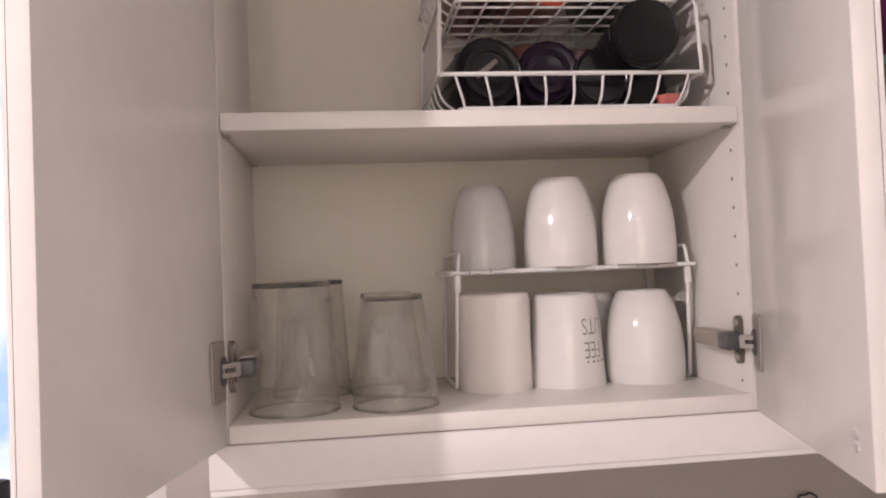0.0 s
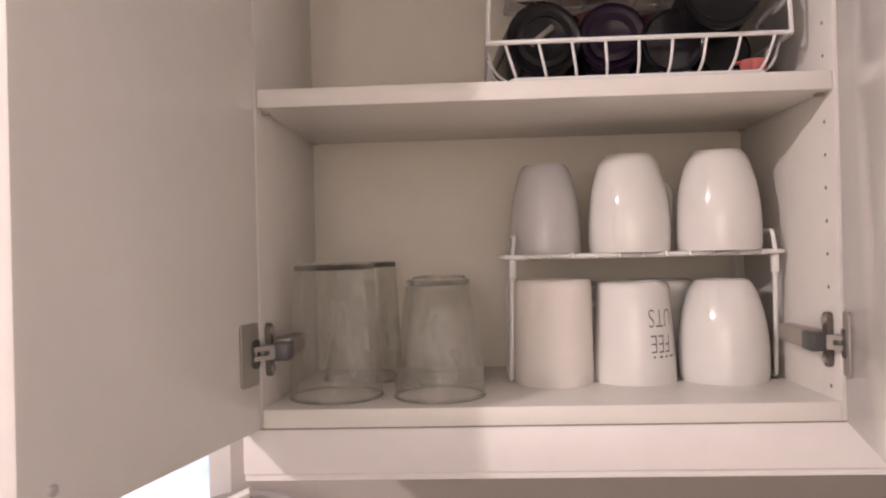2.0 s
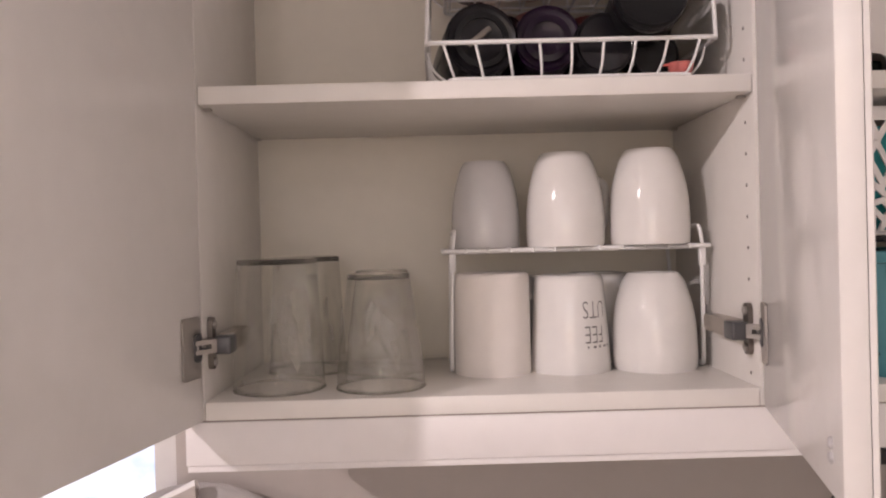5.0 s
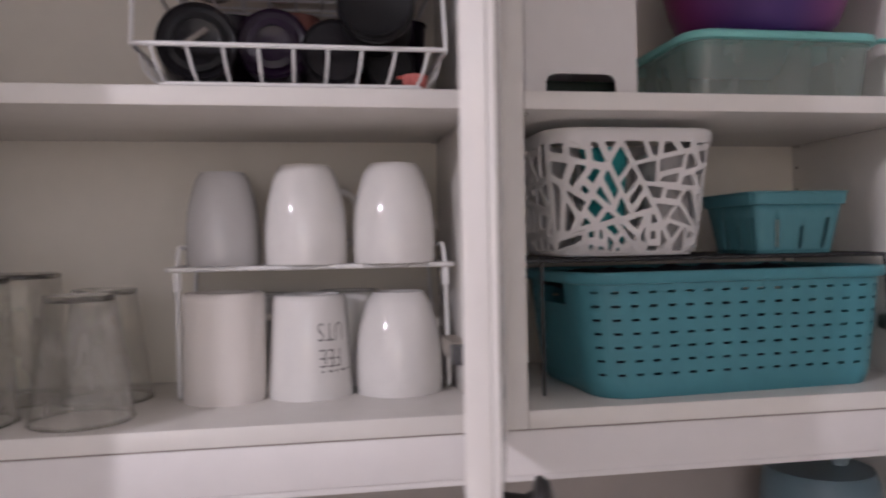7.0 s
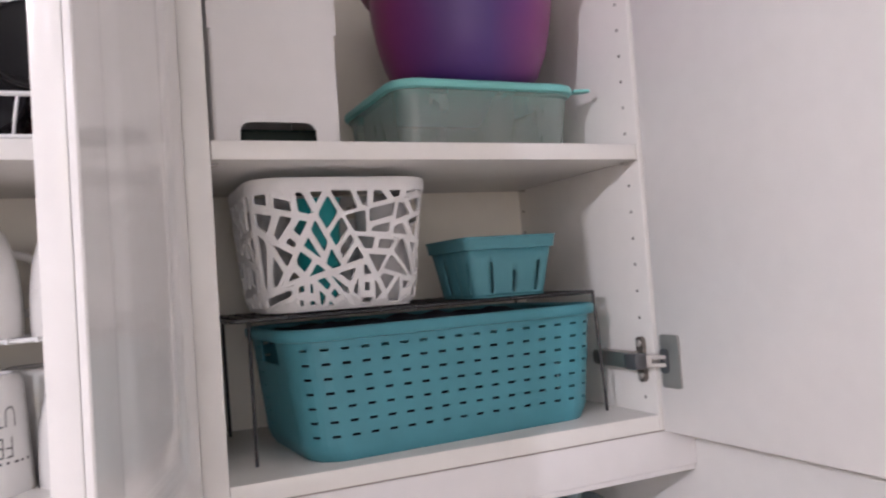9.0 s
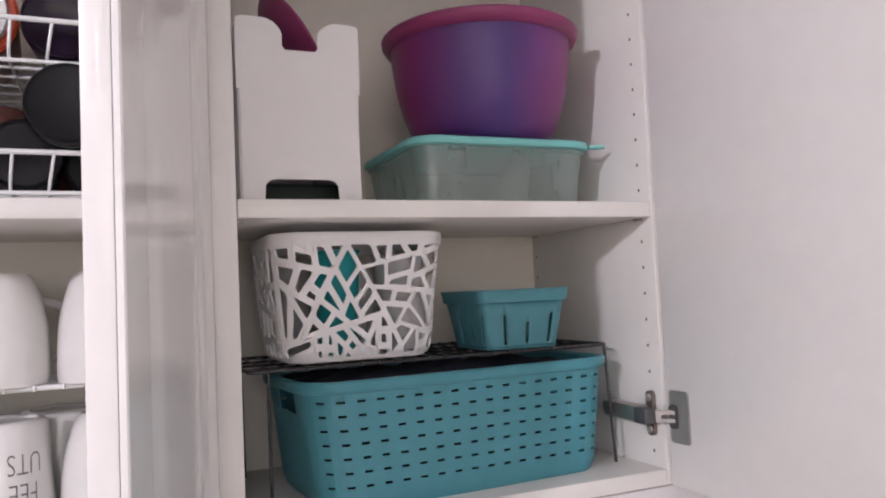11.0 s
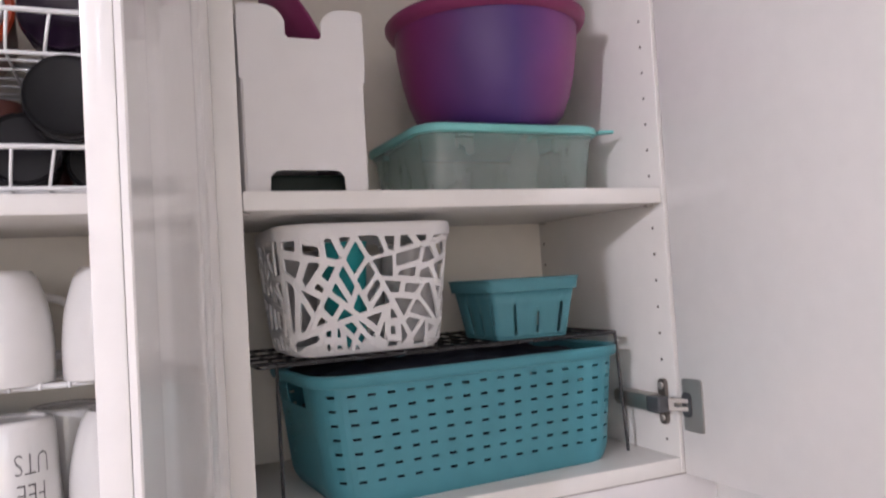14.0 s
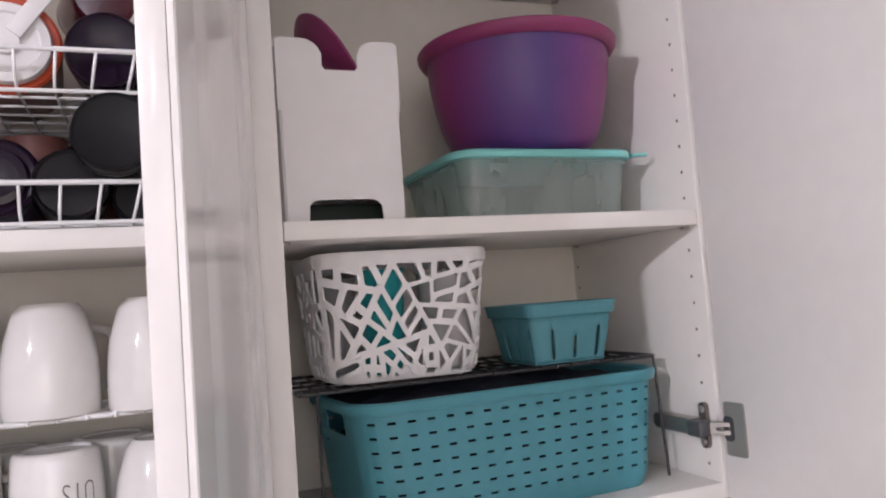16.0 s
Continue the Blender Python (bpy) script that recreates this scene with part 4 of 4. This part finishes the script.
        while i < n or j < m:
            na = ah[i] if i < n else 9
            nb = ar[j] if j < m else 9
            if na <= nb:
                f = (ho[i % n], ri[j % m], ho[(i + 1) % n])
                i += 1
            else:
                f = (ri[j % m], ri[(j + 1) % m], ho[i % n])
                j += 1
            if len(set(f)) == 3:
                try:
                    bm.faces.new(f)
                except ValueError:
                    pass
    bmesh.ops.remove_doubles(bm, verts=bm.verts[:], dist=0.00002)
    bmesh.ops.recalc_face_normals(bm, faces=bm.faces[:])
    solid(part("lattice", bm, WHITEPLASTIC, t, smooth=False), 0.0026)
    loops = []
    for off, z in ((-0.0012, zt - 0.015), (0.0008, zt - 0.0145), (0.0016, zt - 0.010), (0.0018, zt - 0.003), (0.0010, zt - 0.0008), (-0.0008, zt), (-0.0022, zt - 0.001), (-0.0026, zt - 0.006), (-0.0026, zt - 0.015)):
        per, rim_at = perimeter(x0 - off, x1 + off, y0 - off, y1 + off, r + off)
        loops.append([(*rim_at(per * i / 96), z) for i in range(96)])
    part("rim", loft(loops), WHITEPLASTIC, t)
    base = [Vector(where(total * i / 80, 0.0)) for i in range(80)]
    bot = [[(p.x, p.y, zb + dz) for p in base] for dz in (0.0, 0.005)]
    part("base", loft(bot, True, True), WHITEPLASTIC, t)
    return t


lattice_basket()
for n, (x, y, r, h, turn, mat, what) in enumerate((
        (0.7480, 0.104, 0.027, 0.118, 0, TEAL_IN, "bright teal plastic cup inside the lattice basket"), (0.7100, 0.180, 0.026, 0.112, 0, GREYPAPER, "pale grey cup inside the lattice basket"),
        (0.8300, 0.112, 0.033, 0.112, 0, GREYPAPER, "pale grey cup inside the lattice basket"), (0.7975, 0.185, 0.026, 0.100, 0, WHITEPLASTIC, "white cup inside the lattice basket"))):
    c = thing("party_cup", (x, y, RT + 0.0062), what, "cup", "cups inside the lattice basket")
    part("cup_body", lathe([(0, 0), (r * 0.78, 0), (r * 0.82, 0.004), (r, h - 0.003), (r * 1.06, h), (r * 0.97, h), (r * 0.78, 0.006), (0, 0.005)], 32), mat, c)

# ---- cabinet two: teal berry basket ----


def berry_basket():
    t = thing("berry_basket", (0, 0, 0), "small teal plastic berry basket with slits, on the rack", "basket")
    cx, cy, z0, z1 = 0.9700, 0.1150, RT + 0.0005, 1.6435
    def loop(hw, hd, z, r=0.010, n=104):
        per, at = perimeter(cx - hw, cx + hw, cy - hd, cy + hd, r)
        return [(*at(per * i / n), z) for i in range(n)]
    hw0, hw1 = 0.0490, 0.0605
    n = 104
    per, at = perimeter(cx - hw1, cx + hw1, cy - hw1, cy + hw1, 0.010)
    us = [per * i / n for i in range(n)]
    H = z1 - z0
    vs = [z0, z0 + 0.004, z0 + 0.009, z0 + 0.020, z0 + 0.030, z0 + 0.040, z1 - 0.014]
    def where(u, z):
        k = (z1 - z) / H
        x, y = at(u)
        s = hw0 / hw1 * k + (1 - k)
        # shallow vertical flutes
        f = 1 - 0.016 * (0.5 + 0.5 * math.cos(2 * math.pi * u / (per / 16))) * min(1, 2.2 * k)
        return (cx + (x - cx) * s * f, cy + (y - cy) * s * f, z)
    def skip(i, j):
        return i % 8 == 4 and 1 <= j <= (3 if (i // 8) % 2 else 4)
    solid(part("basket_wall", wall_grid(us, vs, skip, where), TEAL_B, t), 0.0016)
    bm = bmesh.new()
    bm.faces.new([bm.verts.new(where(u, z0)) for u in us[::2]])
    solid(part("base", bm, TEAL_B, t), 0.0015)
    part("collar", loft([loop(a, a, z, 0.010 + a - hw1) for a, z in ((hw1 - 0.0035, z1 - 0.0145), (hw1 + 0.0005, z1 - 0.0140), (hw1 + 0.0028, z1 - 0.0015), (hw1 + 0.0040, z1 - 0.0005), (hw1 + 0.0040, z1 + 0.0010), (hw1 + 0.0010, z1 + 0.0012), (hw1 - 0.0005, z1 - 0.001), (hw1 - 0.0040, z1 - 0.0145))]), TEAL_B, t)
    return t


berry_basket()

# ---- cabinet two, upper shelf: bin, tub and bowl ----


def file_bin():
    t = thing("storage_bin", (0, 0, 0), "matte white plastic bin with finger notches", "bin")
    x0, x1, y0, y1 = 0.6330, 0.7615, 0.034, 0.250
    z0, z1, zs = Z2 + 0.0005, 1.9420, 1.8640
    def face(y, t0, n0, n1, zn, slot):
        mid = (x0 + x1) / 2
        o = 0.0022
        pts = [(x0 + 0.0015, z0)]
        if slot:
            s0, s1, sh, r = mid - 0.0405, mid + 0.0395, 0.0250, 0.0125
            pts += [(s0, z0), (s0 + 0.001, z0 + sh - r)] + [(s0 + r - r * math.cos(radians(a)), z0 + sh - r + r * math.sin(radians(a))) for a in (22, 45, 68, 90)]
            pts += [(s1 - r + r * math.sin(radians(a)), z0 + sh - r + r * math.cos(radians(a))) for a in (0, 22, 45, 68)] + [(s1 - 0.001, z0 + sh - r), (s1, z0)]
        pts += [(x1 - 0.0015, z0), (x1 - 0.0012, zs), (x1 + o, zs + 0.001), (x1 + o, z1 - 0.004), (x1 + o - 0.004, z1)]
        r = 0.022
        pts += [(n1 + r - 0.006, z1)] + [(n1 + r - 0.006 - r * math.sin(radians(a)), z1 - r + r * math.cos(radians(a))) for a in (15, 35, 55, 75)] + [(n1 - 0.005, zn + 0.004), (n1 - 0.008, zn)]
        pts += [(n0 + 0.008, zn), (n0 + 0.005, zn + 0.004)] + [(n0 - r + 0.006 + r * math.sin(radians(a)), z1 - r + r * math.cos(radians(a))) for a in (75, 55, 35, 15)] + [(n0 - r + 0.006, z1)]
        pts += [(x0 - o + 0.004, z1), (x0 - o, z1 - 0.004), (x0 - o, zs + 0.001), (x0 + 0.0012, zs)]
        return prism(pts, "y", y, y + t0)
    part("front_panel", face(y0, 0.0025, 0.6745, 0.7230, 1.9090, True), BINWHITE, t)
    part("back_panel", face(y1 - 0.0025, 0.0025, 0.6745, 0.7230, 1.9090, False), BINWHITE, t)
    part("side_panel", box(x0 - 0.0005, x0 + 0.0020, y0 + 0.0027, y1 - 0.0027, z0, z1 - 0.004, 0.0006), BINWHITE, t)
    part("side_panel", box(x1 - 0.0020, x1 + 0.0005, y0 + 0.0027, y1 - 0.0027, z0, z1 - 0.004, 0.0006), BINWHITE, t)
    part("base", box(x0 + 0.0022, x1 - 0.0022, y0 + 0.03, y1 - 0.0027, z0, z0 + 0.0025, 0.0006), BINWHITE, t)
    return t


file_bin()
pl = thing("plate", (0.7050, 0.138, 1.9235), "magenta plastic plate standing on edge in the bin", "plate")
pl.rotation_euler = Euler((0, radians(62), 0))
part("dish", lathe([(0, 0), (0.056, 0.0), (0.064, 0.003), (0.081, 0.0105), (0.0835, 0.0125), (0.083, 0.0155), (0.079, 0.0140), (0.063, 0.0060), (0.055, 0.0030), (0, 0.003)], 64), MAGENTA, pl)
dk = thing("placemat", (0.700, 0.140, Z2 + 0.004), "dark green folded mat at the bin's bottom", "mat")
part("placemat", box(-0.052, 0.052, -0.070, 0.090, 0, 0.022, 0.004, 3), material("dark_green_mat", (0.012, 0.022, 0.016), 0.6), dk)


def tub():
    t = thing("food_tub", (0, 0, 0), "frosted clear plastic tub with a mint green lid", "food container")
    x0, x1, y0, y1, z0 = 0.8400, 1.0740, 0.058, 0.262, Z2 + 0.0005
    zl = 1.8190
    def lp(off, z, n=96):
        per, at = perimeter(x0 - off, x1 + off, y0 - off, y1 + off, 0.026 + off)
        return [(*at(per * i / n), z) for i in range(n)]
    part("tub_body", loft([lp(-0.017, z0 + 0.003), lp(-0.012, z0 + 0.0005), lp(-0.008, z0 + 0.004), lp(0.000, zl - 0.006), lp(0.004, zl - 0.004), lp(0.004, zl - 0.001), lp(-0.0016, zl - 0.001), lp(-0.0095, z0 + 0.005), lp(-0.018, z0 + 0.0045)], True, True), TUB, t)
    lid = part("lid", loft([lp(0.0045, zl - 0.0005), lp(0.0085, zl + 0.0005), lp(0.0095, zl + 0.004), lp(0.0085, zl + 0.0085), lp(0.005, zl + 0.0105), lp(-0.004, zl + 0.0105), lp(-0.007, zl + 0.0085), lp(-0.012, zl + 0.0080)], True, True), MINT, t, "mint green snap lid")
    tab = prism([(x1 + 0.006, 0.078), (x1 + 0.022, 0.070), (x1 + 0.028, 0.062), (x1 + 0.024, 0.056), (x1 + 0.004, 0.060)], "z", zl + 0.003, zl + 0.0065, 0.0008)
    part("tab", tab, MINT, lid)
    return zl + 0.0105


TUB_TOP = tub()

bowl_mat = bpy.data.materials.new("purple_magenta_plastic")
bowl_mat.use_nodes = True
bt = bowl_mat.node_tree
bp = bt.nodes["Principled BSDF"]
tcn = bt.nodes.new("ShaderNodeTexCoord")
sep = bt.nodes.new("ShaderNodeSeparateXYZ")
bt.links.new(tcn.outputs["Object"], sep.inputs[0])
rot = bt.nodes.new("ShaderNodeMath")
rot.operation = "MULTIPLY_ADD"
rot.inputs[1].default_value, rot.inputs[2].default_value = 3.3, 0.39
bt.links.new(sep.outputs["X"], rot.inputs[0])
wob = bt.nodes.new("ShaderNodeTexNoise")
wob.inputs["Scale"].default_value = 9
bt.links.new(tcn.outputs["Object"], wob.inputs["Vector"])
add = bt.nodes.new("ShaderNodeMath")
add.operation = "MULTIPLY_ADD"
add.inputs[1].default_value = 0.22
bt.links.new(wob.outputs["Fac"], add.inputs[0])
bt.links.new(rot.outputs[0], add.inputs[2])
rp = bt.nodes.new("ShaderNodeValToRGB")
e = rp.color_ramp.elements
e[0].position, e[0].color = 0.12, (0.270, 0.034, 0.135, 1)
e[1].position, e[1].color = 0.98, (0.340, 0.046, 0.175, 1)
for pos, col in ((0.38, (0.085, 0.030, 0.165, 1)), (0.62, (0.075, 0.033, 0.190, 1)), (0.86, (0.235, 0.040, 0.180, 1))):
    k = e.new(pos)
    k.color = col
bt.links.new(add.outputs[0], rp.inputs["Fac"])
bt.links.new(rp.outputs["Color"], bp.inputs["Base Color"])
bp.inputs["Roughness"].default_value = 0.42
BOWL_C = (0.9620, 0.1320, TUB_TOP + 0.0005)
bw = thing("mixing_bowl", BOWL_C, "purple and magenta plastic mixing bowl on the tub's lid", "bowl")
bw.rotation_euler = (0, 0, radians(-25))
part("bowl_body", lathe([(q, h * 1.045) for q, h in [(0, 0), (0.070, 0.0), (0.080, 0.003), (0.094, 0.018), (0.104, 0.042), (0.111, 0.070), (0.116, 0.100), (0.118, 0.128), (0.115, 0.128), (0.113, 0.100), (0.108, 0.070), (0.101, 0.043), (0.090, 0.020), (0.078, 0.006), (0, 0.004)]], 80), bowl_mat, bw)
part("rim", lathe([(q, h * 1.045) for q, h in [(0.115, 0.127), (0.119, 0.124), (0.125, 0.1265), (0.1290, 0.1325), (0.1295, 0.1375), (0.1270, 0.1400), (0.120, 0.1385), (0.115, 0.1340)]], 80), MAGENTA, bw, "flared magenta rim")

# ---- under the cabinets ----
# a greyer disc against the wall stands in for a round cast shadow
tr = thing("shadow_disc", (-0.092, 0.2535, 1.0850), "taupe-grey disc standing in for a round shadow on the wall below the cabinet", "tray")
tr.rotation_euler = (radians(90 - 4), 0, 0)
part("disc_face", lathe([(0, 0.012), (0.08, 0.0118), (0.13, 0.0105), (0.155, 0.0085), (0.165, 0.006), (0.170, 0.003), (0.172, 0.000), (0.170, -0.004), (0.160, -0.008), (0, -0.010)], 80), material("taupe_shade", (0.40, 0.37, 0.355), 0.6), tr)
sweep = [(-1.10, 1.186), (-0.360, 1.188), (-0.297, 1.191), (-0.253, 1.195), (-0.222, 1.201), (-0.190, 1.211), (-0.150, 1.232), (-0.127, 1.245), (-0.086, 1.264)]
splash = structure("splashback", prism(sweep + [(-0.086, 0.9105), (-1.10, 0.9105)], "y", 0.226, 0.240), WALL, "taupe splashback with a swept white edge below the window", "splashback")
part("edge_strip", tube([(x, 0.233, z) for x, z in sweep], 0.0062, 8), PAINT, splash, "white rounded edge strip")
part("wall_hook", lathe([(0, 0), (0.004, 0), (0.0045, 0.006), (0.002, 0.008), (0, 0.008)], 16), DARKSTEEL, splash).matrix_world = pose(-0.094, 0.2258, 1.210, 90, 0, 0)

structure("worktop", merge(box(-2.2, EAST - 0.002, -0.33, WALL_Y - 0.001, 0.87, 0.91, 0.004), box(-2.2, EAST - 0.002, -0.30, WALL_Y - 0.001, 0.0, 0.869, 0.0)), material("stone_worktop", (0.35, 0.33, 0.31), 0.3, vary=0.25, noise_scale=120), "grey stone worktop on base units", "worktop")
cn = thing("canister", (1.0850, 0.190, 0.911), "blue-grey rounded canister on the worktop", "canister")
SLATE = material("slate_blue_enamel", (0.13, 0.20, 0.24), 0.35)
part("canister_body", lathe([(0, 0), (0.070, 0), (0.074, 0.004), (0.076, 0.05), (0.076, 0.33), (0.074, 0.352), (0.068, 0.366), (0, 0.368)], 48), SLATE, cn)
part("lid_knob", turned(lathe([(0, 0), (0.010, 0), (0.012, 0.006), (0.020, 0.016), (0.018, 0.024), (0, 0.026)], 32), pose(0.03, 0.0, 0.367)), material("pale_blue_knob", (0.42, 0.52, 0.55), 0.3), cn)
hk = thing("hook_plate", (0.8140, WALL_Y - 0.012, 1.1640), "black iron hook plate fixed to the wall", "hook")
part("iron_frame", tube(rounded([(-0.016, 0, 0.0), (-0.016, 0, 0.036), (-0.010, 0, 0.040), (-0.003, 0, 0.039), (0.003, 0, 0.043), (0.010, 0, 0.040), (0.016, 0, 0.036), (0.016, 0, 0.0)], 0.004, 4), 0.0016, 8), IRON, hk)
part("mount", box(-0.014, 0.014, 0.004, 0.0118, 0.004, 0.030, 0.001), IRON, hk)
